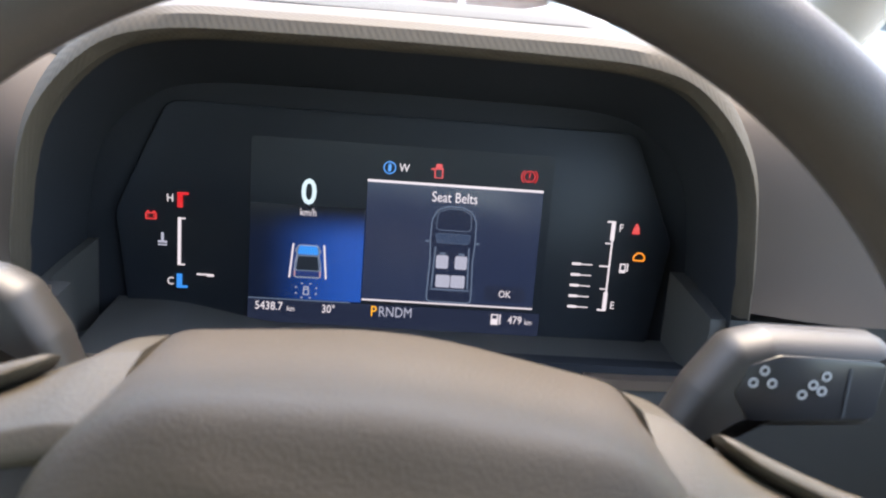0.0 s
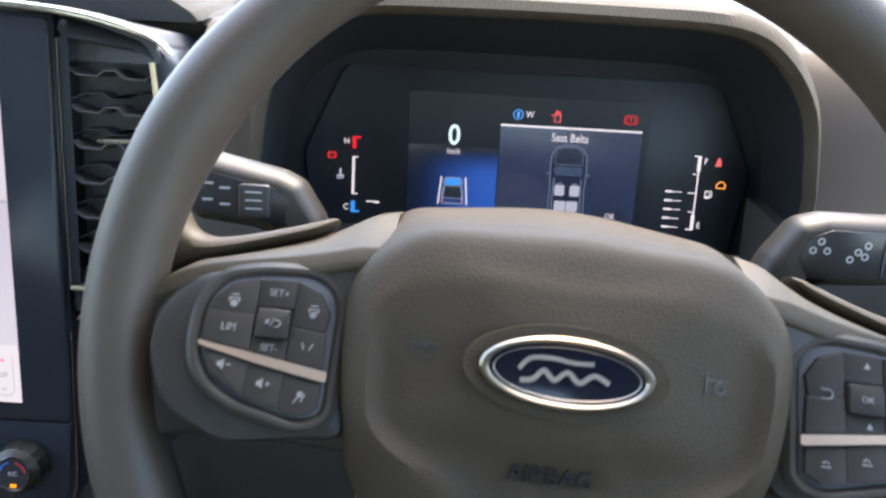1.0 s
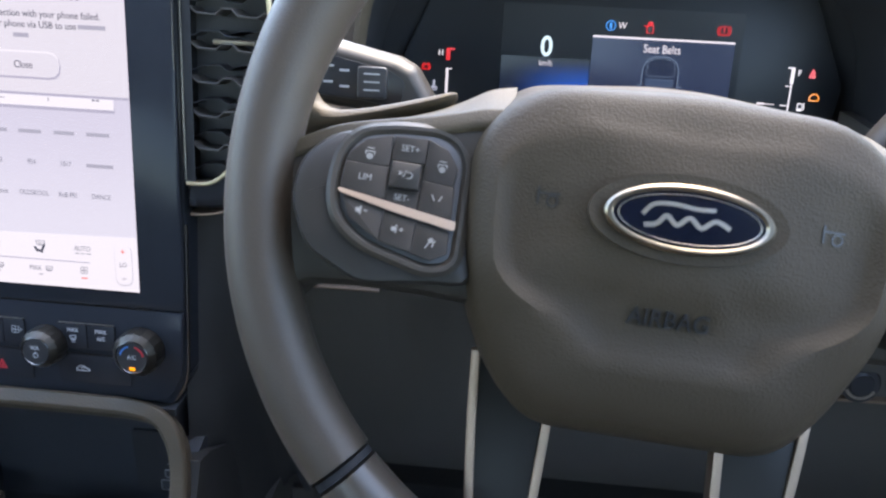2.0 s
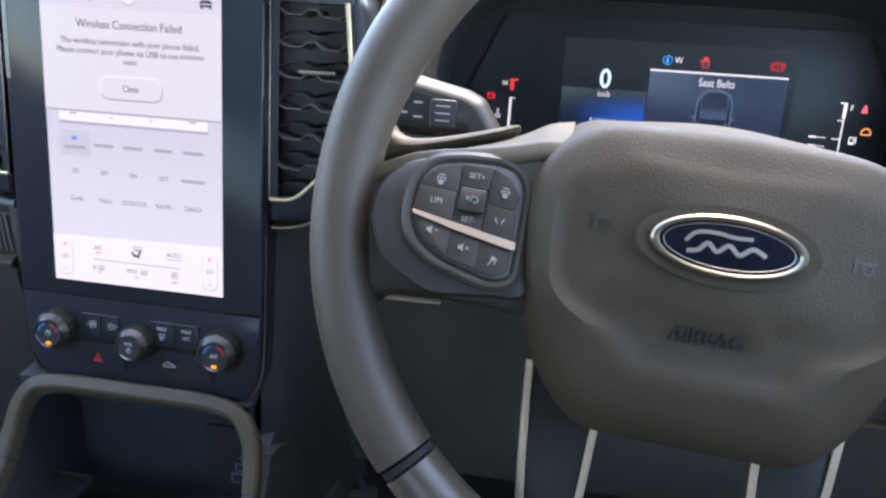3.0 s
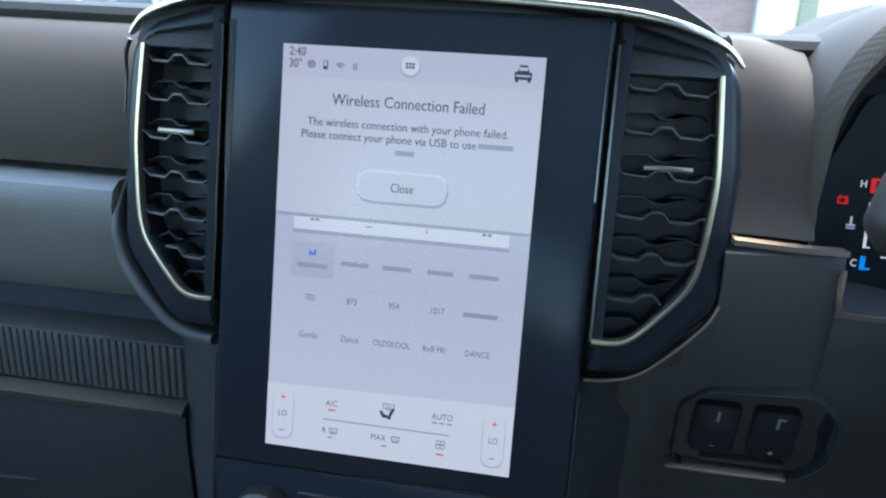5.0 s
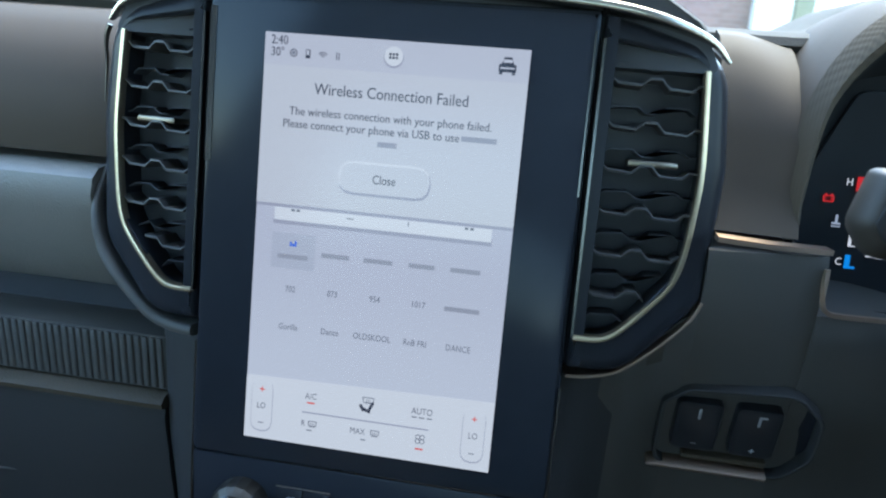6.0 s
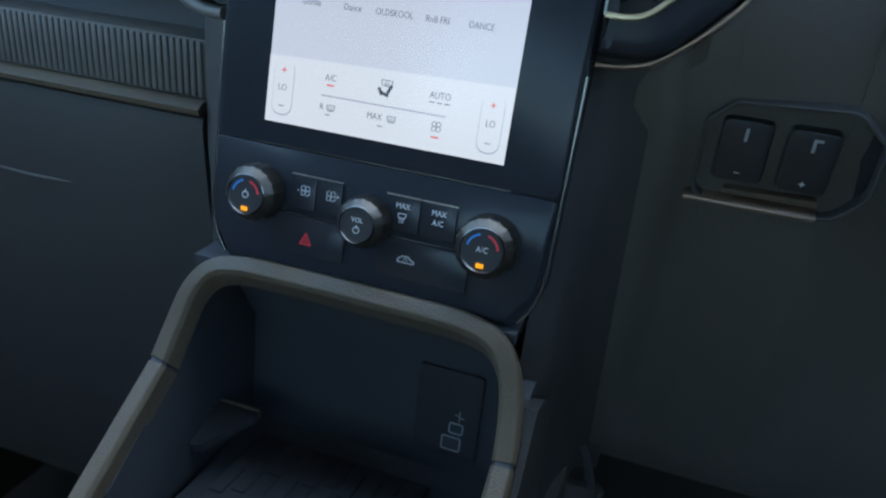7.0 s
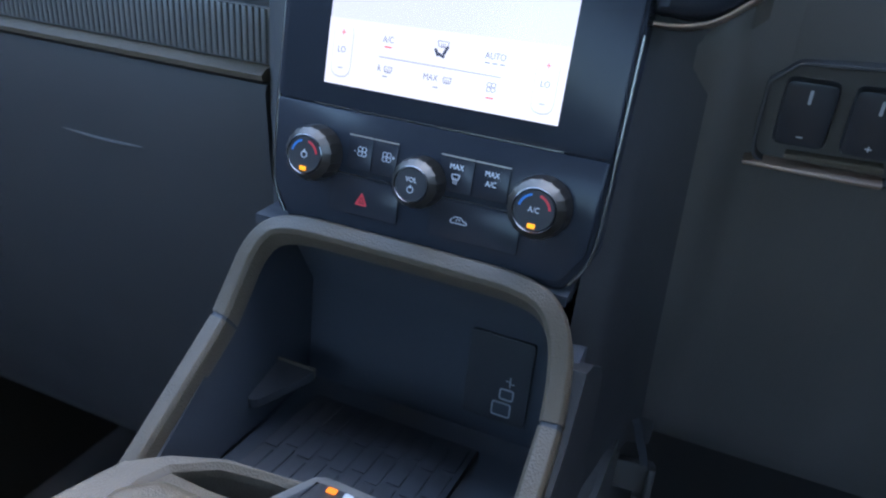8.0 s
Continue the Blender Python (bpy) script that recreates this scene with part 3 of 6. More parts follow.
for a, b in ((-0.233, -0.1915), (0.154, 0.35)):
    part("driver_panel", profile_sweep(bmesh.new(), span(a, b, 8), driver_profile), SKIN, dash, "dark padded panel beside the instrument cluster")
bm = sweep(bmesh.new(), [(-0.2325, 0.3130, 1.1045), (-0.205, 0.3158, 1.1025), (-0.175, 0.3265, 1.0995)], [(-0.0035, -0.0014), (0.0035, -0.0014), (0.0035, 0.0014), (-0.0035, 0.0014)])
part("trim_strip", bm, BRONZE, dash, "thin bronze trim strip")
bm = sweep(bmesh.new(), smooth_path([(-0.1742, 0.3258, 1.090), (-0.1735, 0.3250, 1.074), (-0.1700, 0.3252, 1.0672), (-0.160, 0.3262, 1.0655), (-0.130, 0.3320, 1.0635), (-0.095, 0.3405, 1.0575)], 4), [(-0.0012, -0.0012), (0.0012, -0.0012), (0.0012, 0.0012), (-0.0012, 0.0012)])
part("trim_strip", bm, BRONZE, dash, "thin bronze trim strip")
bm = sweep(bmesh.new(), [(0.085, 0.3445, 1.0555), (0.118, 0.3445, 1.0555), (0.138, 0.3445, 1.0560)], [(-0.003, -0.003), (0.003, -0.003), (0.003, 0.003), (-0.003, 0.003)])
part("trim_strip", bm, BRONZE, dash, "thin bronze trim strip")


def lower_profile(x):
    s = 0.0145 * step01(-0.268, -0.238, x) + 0.0115 * step01(-0.1735, -0.12, x) + 0.012 * step01(-0.25, -0.31, x)
    e = 0.010 + 0.016 * step01(-0.1735, -0.10, x) if x > -0.1735 else (s if x < -0.25 else 0.012 * step01(-0.25, -0.155, x))
    top = 1.056 + 0.010 * (1 - step01(-0.15, -0.08, x)) if -0.1735 < x < 0.1445 else 1.0985
    if x < -0.2335:
        top = max(1.022, min(1.066, 1.028 + (x + 0.272)))
    back = 0.345 if -0.1845 < x < -0.1735 else 0.60
    if back < 0.4:
        return [(back, top - 0.003), (0.3175 + e, top - 0.0025), (0.3155 + e, top - 0.0085), (0.317 + e, 1.05), (0.325 + s, 0.99), (0.336 + s, 0.93), (0.350 + s, 0.87), (0.368 + s, 0.80), (0.395 + s, 0.735), (0.46, 0.68), (0.60, 0.66), (0.60, 1.03), (back, 1.03)]
    return [(0.60, top - 0.02), (0.365 + e, top - 0.004), (0.3175 + e, top - 0.0025), (0.3155 + e, top - 0.0085), (0.317 + e, min(1.05, top - 0.02)), (0.325 + s, 0.99), (0.336 + s, 0.93), (0.350 + s, 0.87), (0.368 + s, 0.80), (0.395 + s, 0.735), (0.46, 0.68), (0.60, 0.66)]


for xs in (span(-0.305, -0.23351, 10), span(-0.23349, -0.18451, 6), span(-0.18449, -0.17351, 3), span(-0.17349, 0.1444, 32), span(0.1446, 0.35, 4)):
    part("knee_panel", profile_sweep(bmesh.new(), xs, lower_profile), KNEEPL, dash, "dark smooth knee panel")

# the low speaker pod on the pad behind the screen
pod = thing("dash_speaker_pod", Matrix(), "low dark speaker pod with airbag indicator on the dashboard top", "speaker pod")


def pod_loop(y, k):
    c = -0.386
    base = [(-0.150 * k, 1.196), (0.150 * k, 1.196), (0.143 * k, 1.203), (0.112 * k, 1.222 - (1 - k) * 0.05), (0.09 * k, 1.2265 - (1 - k) * 0.05), (-0.09 * k, 1.2265 - (1 - k) * 0.05), (-0.112 * k, 1.222 - (1 - k) * 0.05), (-0.143 * k, 1.203)]
    return [(c + x, y, z) for x, z in rounded(base, 0.006, 3)]


part("shell", loft(bmesh.new(), [pod_loop(0.398, 0.985), pod_loop(0.402, 1.0), pod_loop(0.45, 1.0), pod_loop(0.53, 0.93), pod_loop(0.58, 0.80)]), PAD, pod)
bm = loft(bmesh.new(), [[(x, 0.397, z) for x, y, z in pod_loop(0, 0.96)], [(x, 0.399, z) for x, y, z in pod_loop(0, 0.96)]])
part("face_panel", bm, SATIN, pod, "smoked black indicator panel")
for x, w, mat, z in ((-0.487, 0.018, MARKDIM, 1.2125), (-0.487, 0.014, MARKDIM, 1.2085), (-0.461, 0.008, LAMP_RED, 1.2105), (-0.449, 0.007, LAMP_RED, 1.2105)):
    part("indicator", slab(x - w / 2, x + w / 2, 0.3962, 0.3972, z - 0.0012, z + 0.0012), mat, pod)

# ---- instrument cluster ----
K = pose(KX, 0.409, 1.11, 78.7)
cluster = thing("instrument_cluster", K, "digital instrument cluster, lit, under a padded leather hood", "instrument cluster")


def hood_line(half, z, n=5):
    """An open arch through a half outline from the lower left to the top."""
    pts = [(x * 1.04, y) for x, y in half] + [(-x * 1.01, y) for x, y in half[::-1]]
    return [(p[0], p[1], z) for p in smooth_path([(x, y, 0) for x, y in pts], n)]


IN = [(-0.168, -0.048), (-0.167, -0.030), (-0.166, 0.0), (-0.159, 0.044), (-0.137, 0.0755), (-0.108, 0.0895), (-0.05, 0.0925)]
OUT = [(-0.176, -0.048), (-0.176, -0.030), (-0.1745, 0.01), (-0.1680, 0.052), (-0.1475, 0.086), (-0.114, 0.1040), (-0.05, 0.1065)]


def grow(half, d, e):
    return [(x - d, y + e * (1 if y > 0.03 else 0.3)) for x, y in half]


bm = bmesh.new()
RIN, OUT = [(-0.1668, -0.022), (-0.1664, -0.012)] + IN[2:], [(-0.1758, -0.022), (-0.1755, -0.012)] + OUT[2:]
loft(bm, [hood_line(RIN, 0.066), hood_line(grow(RIN, 0.0005, 0.0005), 0.074), hood_line(grow(RIN, 0.003, 0.004), 0.079), hood_line(grow(OUT, -0.004, -0.004), 0.076), hood_line(OUT, 0.067)], closed=False)
part("hood_lip", bm, WEAVE, cluster, "padded lip with a fine diamond grain")
bm = bmesh.new()
loft(bm, [hood_line(OUT, 0.067), hood_line(grow(OUT, 0.003, 0.0060), 0.045), hood_line(grow(OUT, 0.005, 0.0090), 0.015), hood_line(grow(OUT, 0.006, 0.0100), -0.03)], closed=False)
part("hood", bm, SKIN, cluster, "padded leather hood")
PANEL = [(-0.168, -0.060), (-0.168, -0.035), (-0.166, 0.0), (-0.158, 0.038), (-0.136, 0.062), (-0.108, 0.072), (-0.05, 0.074)]
bm = bmesh.new()
loft(bm, [hood_line(IN, 0.0665), hood_line([((a[0] + b[0]) / 2, (a[1] + b[1]) / 2) for a, b in zip(IN, PANEL)], 0.03), hood_line(PANEL, -0.002)], closed=False)
part("recess_liner", bm, LINERBLACK, cluster, "matt black inner liner")
solid("backing", box2(-0.19, -0.09, 0.19, 0.09, 0.02), -0.012, -0.003, LINERBLACK, cluster)
glass = solid("display_glass", rounded([(-0.150, -0.066), (0.150, -0.066), (0.158, 0.0), (0.13, 0.062), (-0.13, 0.062), (-0.158, 0.0)], 0.012), -0.004, 0.0, ANTIGLARE, cluster, 0.0008, "smoked black display glass")
bm = loft(bmesh.new(), [[(x, -0.0665, -0.004), (x, -0.0625, 0.03), (x, -0.0585, 0.050), (x, -0.070, 0.050), (x, -0.078, -0.004)] for x in (-0.166, 0.166)])
part("lower_shelf", bm, LINERBLACK, cluster)
lit = solid("screen", box2(-0.0845, -0.061, 0.0850, 0.046, 0.002), 0.0, 0.0004, ANTIGLARE, glass, 0.0, "dark display with blue driving view and seat belt page")
Z = 0.0010


def cb(name, x, y, w, h, mat, z=Z, r=0.0):
    return bar(name, x, y, w, h, z, mat, glass, r)


cb("footer", 0.0003, -0.0535, 0.169, 0.015, CL_FOOT, 0.0007)
cb("driving_view", -0.0520, -0.0180, 0.064, 0.0545, CL_ROAD, 0.0008)
cb("seat_belt_page", 0.0303, -0.0088, 0.0996, 0.068, CL_PANEL, 0.0008)
cb("rule", 0.0302, 0.0258, 0.0996, 0.0014, CL_WHITE)
cb("rule", 0.0303, -0.0432, 0.0996, 0.0009, CL_WHITE)
cb("rule", -0.055, -0.0458, 0.058, 0.0006, CL_DIM)
words("speed", "0", -0.0519, 0.0163, Z, 0.0200, CL_ICE, glass, 0.88, thick=0.0002, bold=0.018)
words("speed_unit", "km/h", -0.0518, 0.0052, Z, 0.0058, CL_WHITE, glass, 0.8)
words("title", "Seat Belts", 0.0299, 0.0188, Z, 0.0083, CL_WHITE, glass, 0.80)
words("ok_label", "OK", 0.0630, -0.0354, Z + 0.0004, 0.0058, CL_WHITE, glass, 0.85)
cb("ok_button", 0.0630, -0.0352, 0.024, 0.0095, CL_FOOT, Z, 0.003)
words("odometer", "5438.7", -0.0722, -0.0503, Z, 0.0069, CL_WHITE, glass, 0.85)
words("odometer_unit", "km", -0.0597, -0.0513, Z, 0.0042, CL_WHITE, glass, 0.85)
words("temperature", "30°", -0.0382, -0.0504, Z, 0.0067, CL_WHITE, glass, 0.85)
words("gear_letter", "P", -0.0122, -0.0502, Z, 0.0088, CL_AMBER, glass, 0.85)
words("gear_letters", "RNDM", -0.0095, -0.0502, Z, 0.0085, CL_SEAT, glass, 0.80, "LEFT")
words("range", "479", 0.0705, -0.0508, Z, 0.0066, CL_WHITE, glass, 0.85)
words("range_unit", "km", 0.0785, -0.0516, Z, 0.0042, CL_WHITE, glass, 0.85)
words("drive_letter", "W", 0.0004, 0.0338, Z, 0.0066, CL_WHITE, glass, 0.85)
ring("drive_icon", -0.0078, 0.0336, 0.0036, 0.0007, Z, CL_BLUE, glass)
cb("drive_icon_bar", -0.0078, 0.0336, 0.0018, 0.0042, CL_BLUE, r=0.0008)
# range pump sign
cb("pump_icon", 0.0585, -0.0508, 0.0042, 0.0064, CL_WHITE)
cb("pump_icon_window", 0.0585, -0.0492, 0.0026, 0.002, CL_FOOT, Z + 0.0003)
cb("pump_icon_hose", 0.0617, -0.0506, 0.0008, 0.006, CL_WHITE)
# open door sign
cb("door_icon", 0.0198, 0.0325, 0.0050, 0.0060, CL_RED, r=0.0006)
cb("door_icon_gap", 0.0198, 0.0322, 0.0034, 0.0044, BLACK, Z + 0.0003)
cb("door_icon_roof", 0.0198, 0.0365, 0.0036, 0.0022, CL_RED, r=0.0008)
cb("door_icon_leaf", 0.0165, 0.0345, 0.0024, 0.0008, CL_RED)
# brake sign
ring("brake_icon", 0.0712, 0.0339, 0.0034, 0.0006, Z, CL_RED, glass)
cb("brake_icon_mark", 0.0712, 0.0346, 0.0008, 0.0028, CL_RED)
cb("brake_icon_dot", 0.0712, 0.0320, 0.0008, 0.0008, CL_RED)
arc("brake_icon_shoe", 0.0712, 0.0339, 0.0048, 0.0006, 130, 230, Z, CL_RED, glass)
arc("brake_icon_shoe", 0.0712, 0.0339, 0.0048, 0.0006, -50, 50, Z, CL_RED, glass)


# top view of the car on the seat belt page
def outline_bar(name, pts, w, mat):
    size = max(x for x, _ in pts) - min(x for x, _ in pts)
    loop = rounded(pts, min(0.003, size * 0.12), 3)
    return part(name, hoop(bmesh.new(), loop, inset(loop, w), Z - 0.0002, Z, 0.00002), mat, glass)


def plan(half, c=0.0306):
    """A closed outline from the points of its right half."""
    return [(c + x, y) for x, y in half] + [(c - x, y) for x, y in half[::-1]]


BODY_HALF = [(0.0134, -0.0424), (0.0131, -0.0306), (0.0126, -0.0176), (0.0133, -0.0062), (0.0130, 0.0062), (0.0098, 0.0120), (0.0040, 0.0143)]
solid("car_plan", rounded(plan(BODY_HALF), 0.003, 3), Z - 0.0003, Z - 0.0002, CL_FOOT, glass)
outline_bar("car_plan_outline", plan(BODY_HALF), 0.0008, CL_DIM)
outline_bar("car_plan_bonnet", plan([(0.0103, 0.0), (0.0096, 0.0102), (0.0040, 0.0128)]), 0.0004, CL_DIM)
solid("car_plan_dashboard", rounded(plan([(0.0092, -0.0074), (0.0104, -0.0016)]), 0.001, 3), Z - 0.0002, Z, CL_SHADE, glass)
outline_bar("car_plan_dashboard_edge", plan([(0.0092, -0.0074), (0.0104, -0.0016)]), 0.0003, CL_DIM)
for sg in (-1, 1):
    x = 0.0308 + sg * 0.0054
    cb("car_plan_seat", x, -0.0183, 0.0070, 0.0078, CL_SEAT, r=0.0012)
    cb("car_plan_headrest", x, -0.0134, 0.0036, 0.0013, CL_DIM, r=0.0005)
    cb("car_plan_rear_seat", 0.0308 + sg * 0.0043, -0.0296, 0.0082, 0.0074, CL_SEAT, r=0.0010)
    cb("car_plan_mirror", 0.0306 + sg * 0.0146, -0.0066, 0.0022, 0.0012, CL_DIM, r=0.0005)
    ob = cb("car_plan_pillar", 0, 0, 0.0009, 0.0240, CL_DIM)
    ob.matrix_basis = pose(0.0306 + sg * 0.0100, -0.0215, 0, 0, 0, sg * 2)
cb("car_plan_bed_edge", 0.0308, -0.0346, 0.0230, 0.0008, CL_DIM)
# car seen from behind on the driving view
for x, tilt in ((-0.0603, -5), (-0.0413, 5)):
    ob = cb("lane_mark", 0, 0, 0.0010, 0.0200, CL_WHITE)
    ob.matrix_basis = pose(x, -0.0228, 0, 0, 0, tilt)
CAR_HALF = [(0.0078, -0.0326), (0.0076, -0.0236), (0.0064, -0.0193), (0.0074, -0.0166), (0.0054, -0.0133)]
solid("car_icon", rounded(plan(CAR_HALF, -0.0510), 0.0016, 3), Z - 0.0002, Z, CL_DIM, glass)
outline_bar("car_icon_edge", plan(CAR_HALF, -0.0510), 0.0006, CL_SEAT)
solid("car_icon_roof", rounded(plan([(0.0060, -0.0188), (0.0050, -0.0138)], -0.0510), 0.001), Z, Z + 0.0003, CL_BLUE, glass)
solid("car_icon_window", rounded(plan([(0.0064, -0.0278), (0.0054, -0.0200)], -0.0510), 0.001), Z, Z + 0.0003, BLACK, glass)
solid("car_icon_tailgate", rounded(plan([(0.0070, -0.0316), (0.0068, -0.0286)], -0.0510), 0.0006), Z, Z + 0.0003, CL_NAVY, glass)
for sg in (-1, 1):
    cb("car_icon_lamp", -0.0510 + sg * 0.0072, -0.0300, 0.0009, 0.0034, CL_ROSE, Z + 0.0004)
outline_bar("assist_icon", [(-0.0532, -0.0426), (-0.0496, -0.0426), (-0.0499, -0.0375), (-0.0529, -0.0375)], 0.0006, CL_SEAT)
cb("assist_icon_screen", -0.0514, -0.0392, 0.0030, 0.0006, CL_SEAT)
for i in range(8):
    a = radians(22.5 + 45 * i)
    cb("assist_icon_ray", -0.0514 + 0.0062 * math.cos(a), -0.0400 + 0.0045 * math.sin(a), 0.0012, 0.0006, CL_SEAT)
# coolant gauge
words("hot_letter", "H", -0.1280, 0.0083, Z, 0.0062, CL_WHITE, glass, 0.9)
words("cold_letter", "C", -0.1275, -0.0390, Z, 0.0062, CL_WHITE, glass, 0.9)
for x, y, w, h, mat in ((-0.1226, 0.0077, 0.0030, 0.0085, CL_RED), (-0.1206, 0.0114, 0.0052, 0.0014, CL_RED), (-0.1226, -0.0385, 0.0030, 0.0082, CL_BLUE), (-0.1206, -0.0418, 0.0052, 0.0014, CL_BLUE), (-0.1228, -0.0158, 0.0018, 0.0270, CL_WHITE), (-0.1216, -0.0026, 0.0040, 0.0008, CL_WHITE), (-0.1216, -0.0290, 0.0040, 0.0008, CL_WHITE)):
    cb("gauge_segment", x, y, w, h, mat)
cb("needle", -0.1095, -0.0341, 0.0070, 0.0009, CL_WHITE)
cb("needle", -0.1055, -0.0344, 0.0040, 0.0014, CL_WHITE)
cb("coolant_icon", -0.1321, -0.0165, 0.0050, 0.0012, CL_SEAT)
cb("coolant_icon", -0.1321, -0.0140, 0.0014, 0.0055, CL_SEAT)
cb("coolant_icon", -0.1321, -0.0182, 0.0050, 0.0008, CL_SEAT)
outline_bar("battery_lamp", [(-0.1415, -0.0042), (-0.1353, -0.0042), (-0.1353, -0.0002), (-0.1415, -0.0002)], 0.0008, CL_RED)
for x in (-0.1400, -0.1368):
    cb("battery_lamp_post", x, 0.0003, 0.0012, 0.0009, CL_RED)
    cb("battery_lamp_sign", x, -0.0022, 0.0013, 0.0005, CL_RED)
cb("battery_lamp_sign", -0.1368, -0.0022, 0.0005, 0.0013, CL_RED)
# fuel gauge
words("full_letter", "F", 0.1272, 0.0079, Z, 0.0062, CL_WHITE, glass, 0.9)
words("empty_letter", "E", 0.1272, -0.0383, Z, 0.0062, CL_WHITE, glass, 0.9)
for x, y, w, h in ((0.1228, -0.0150, 0.0010, 0.053), (0.1226, 0.0060, 0.0024, 0.011), (0.1212, 0.0113, 0.0048, 0.0009), (0.1226, -0.0360, 0.0024, 0.011), (0.1210, -0.0413, 0.0050, 0.0011), (0.1208, -0.0014, 0.0040, 0.0007), (0.1198, -0.0150, 0.0058, 0.0008), (0.1208, -0.0286, 0.0040, 0.0007)):
    cb("gauge_segment", x, y, w, h, CL_WHITE)
for i in range(5):
    cb("fuel_bar", 0.1068, -0.0146 - i * 0.0064, 0.0120, 0.0006, CL_WHITE)
    cb("fuel_bar", 0.1034, -0.0145 - i * 0.0064, 0.0052, 0.0015, CL_WHITE)
cb("fuel_icon", 0.1308, -0.0155, 0.0036, 0.0055, CL_WHITE)
cb("fuel_icon_gap", 0.1308, -0.0150, 0.0022, 0.0030, BLACK, Z + 0.0003)
cb("fuel_icon_hose", 0.1336, -0.0150, 0.0007, 0.0050, CL_WHITE)
solid("seat_belt_lamp", rounded([(0.1336, 0.0050), (0.1384, 0.0050), (0.1378, 0.0090), (0.1362, 0.0118), (0.1348, 0.0090)], 0.0006), Z - 0.0002, Z, CL_RED, glass)
lp = rounded([(0.1362, -0.0108), (0.1430, -0.0108), (0.1434, -0.0078), (0.1412, -0.0056), (0.1384, -0.0056), (0.1362, -0.0078)], 0.001)
part("engine_lamp", hoop(bmesh.new(), lp, inset(lp, 0.0008), Z - 0.0002, Z, 0.00002), CL_ORANGE, glass)


# ---- centre stack ----
S = pose(-0.40, 0.30, 1.08, 79)


def wing(v):
    """The wings of the bezel sweep away from the driver."""
    v.co.z -= 3.4 * max(0.0, abs(v.co.x) - 0.1) ** 2


unit = thing("infotainment_unit", S, "gloss black centre stack with a lit portrait touchscreen", "infotainment unit")
loop = rounded([(-0.086, -0.193), (0.086, -0.193), (0.0985, -0.172), (0.1005, -0.045), (0.1005, 0.1305), (-0.1005, 0.1305), (-0.1005, -0.045), (-0.0985, -0.172)], [0.008, 0.008, 0.02, 0.002, 0.002, 0.002, 0.002, 0.02])
solid("column", loop, -0.085, -0.0035, PIANO, unit, 0.003)
glass = solid("bezel_glass", box2(-0.0985, -0.121, 0.0985, 0.128, 0.005), -0.0034, -0.0004, PIANO, unit, 0.0012, "gloss black screen bezel")
WO = [(0.1008, -0.049), (0.130, -0.049), (0.1685, -0.009), (0.1715, 0.06), (0.165, 0.116), (0.1008, 0.131)]
WI = [(0.1035, -0.0315), (0.1215, -0.0305), (0.1525, 0.0065), (0.1575, 0.06), (0.1535, 0.1105), (0.1035, 0.1175)]


def wing_frame(flip):
    o, i = rounded(WO, [0.003, 0.030, 0.030, 0.04, 0.030, 0.003], 10), rounded(WI, [0.003, 0.022, 0.030, 0.04, 0.006, 0.003], 10)
    if flip:
        o, i = mirror(o), mirror(i)
    rows = [at(o, -0.055), at(o, -0.014), at(inset(o, 0.0008), -0.0085), at(inset(o, 0.0024), -0.0048), at(inset(o, 0.0050), -0.0026), at(inset(o, 0.0080), -0.0020), at(inset(i, -0.0012), -0.0020), at(i, -0.0032), at(i, -0.055)]
    bm = loft(bmesh.new(), rows + [rows[0]], cap0=False, cap1=False)
    for v in bm.verts:
        wing(v)
    part("wing_frame", bm, WINGBLACK, unit, "gloss black vent surround")


wing_frame(False)
wing_frame(True)
top = smooth_path([(-0.1640, 0.1110, 0), (-0.1480, 0.1225, 0), (-0.10, 0.1325, 0), (0.0, 0.1362, 0), (0.10, 0.1325, 0), (0.1480, 0.1225, 0), (0.1640, 0.1110, 0)], 6)
bm = sweep(bmesh.new(), top, rounded([(-0.0030, -0.012), (0.0030, -0.012), (0.0022, 0.0035), (-0.0018, 0.0035)], 0.0014, 3), taper=lambda f: 0.25 + 0.75 * min(1.0, min(f, 1 - f) / 0.22))
for v in bm.verts:
    wing(v)
part("top_trim", bm, BRIGHTTRIM, unit, "bright chrome trim along the top edge")
pts = smooth_path([(-0.1655, 0.1085, 0.0), (-0.1692, 0.100, 0.0), (-0.1707, 0.086, 0.0), (-0.1712, 0.066, 0.0)], 5)
bm = sweep(bmesh.new(), pts, [(-0.0011, -0.004), (0.0011, -0.004), (0.0009, 0.0), (-0.0009, 0.0)], taper=lambda f: 1.0 - 0.75 * f)
for v in bm.verts:
    wing(v)
    v.co.z -= 0.005 * step01(0.108, 0.085, v.co.y)
part("side_trim", bm, KNURL, unit, "thin dark metal side edge")
part("top_housing", loft(bmesh.new(), [at(rounded([(-0.160, 0.105), (0.160, 0.105), (0.150, 0.1250), (0.10, 0.1340), (-0.10, 0.1340), (-0.150, 0.1250)], 0.004), z) for z in (-0.10, -0.012)]), BLACK, unit)
# Dark chrome bars draw the reflections along the gloss bezel's edges.
for x0, w in ((-0.0968, 0.0034), (0.0981, 0.0009)):
    bar("bezel_edge_glint", x0, 0.080, w, 0.08, -0.0001, DARKCHROME, unit)
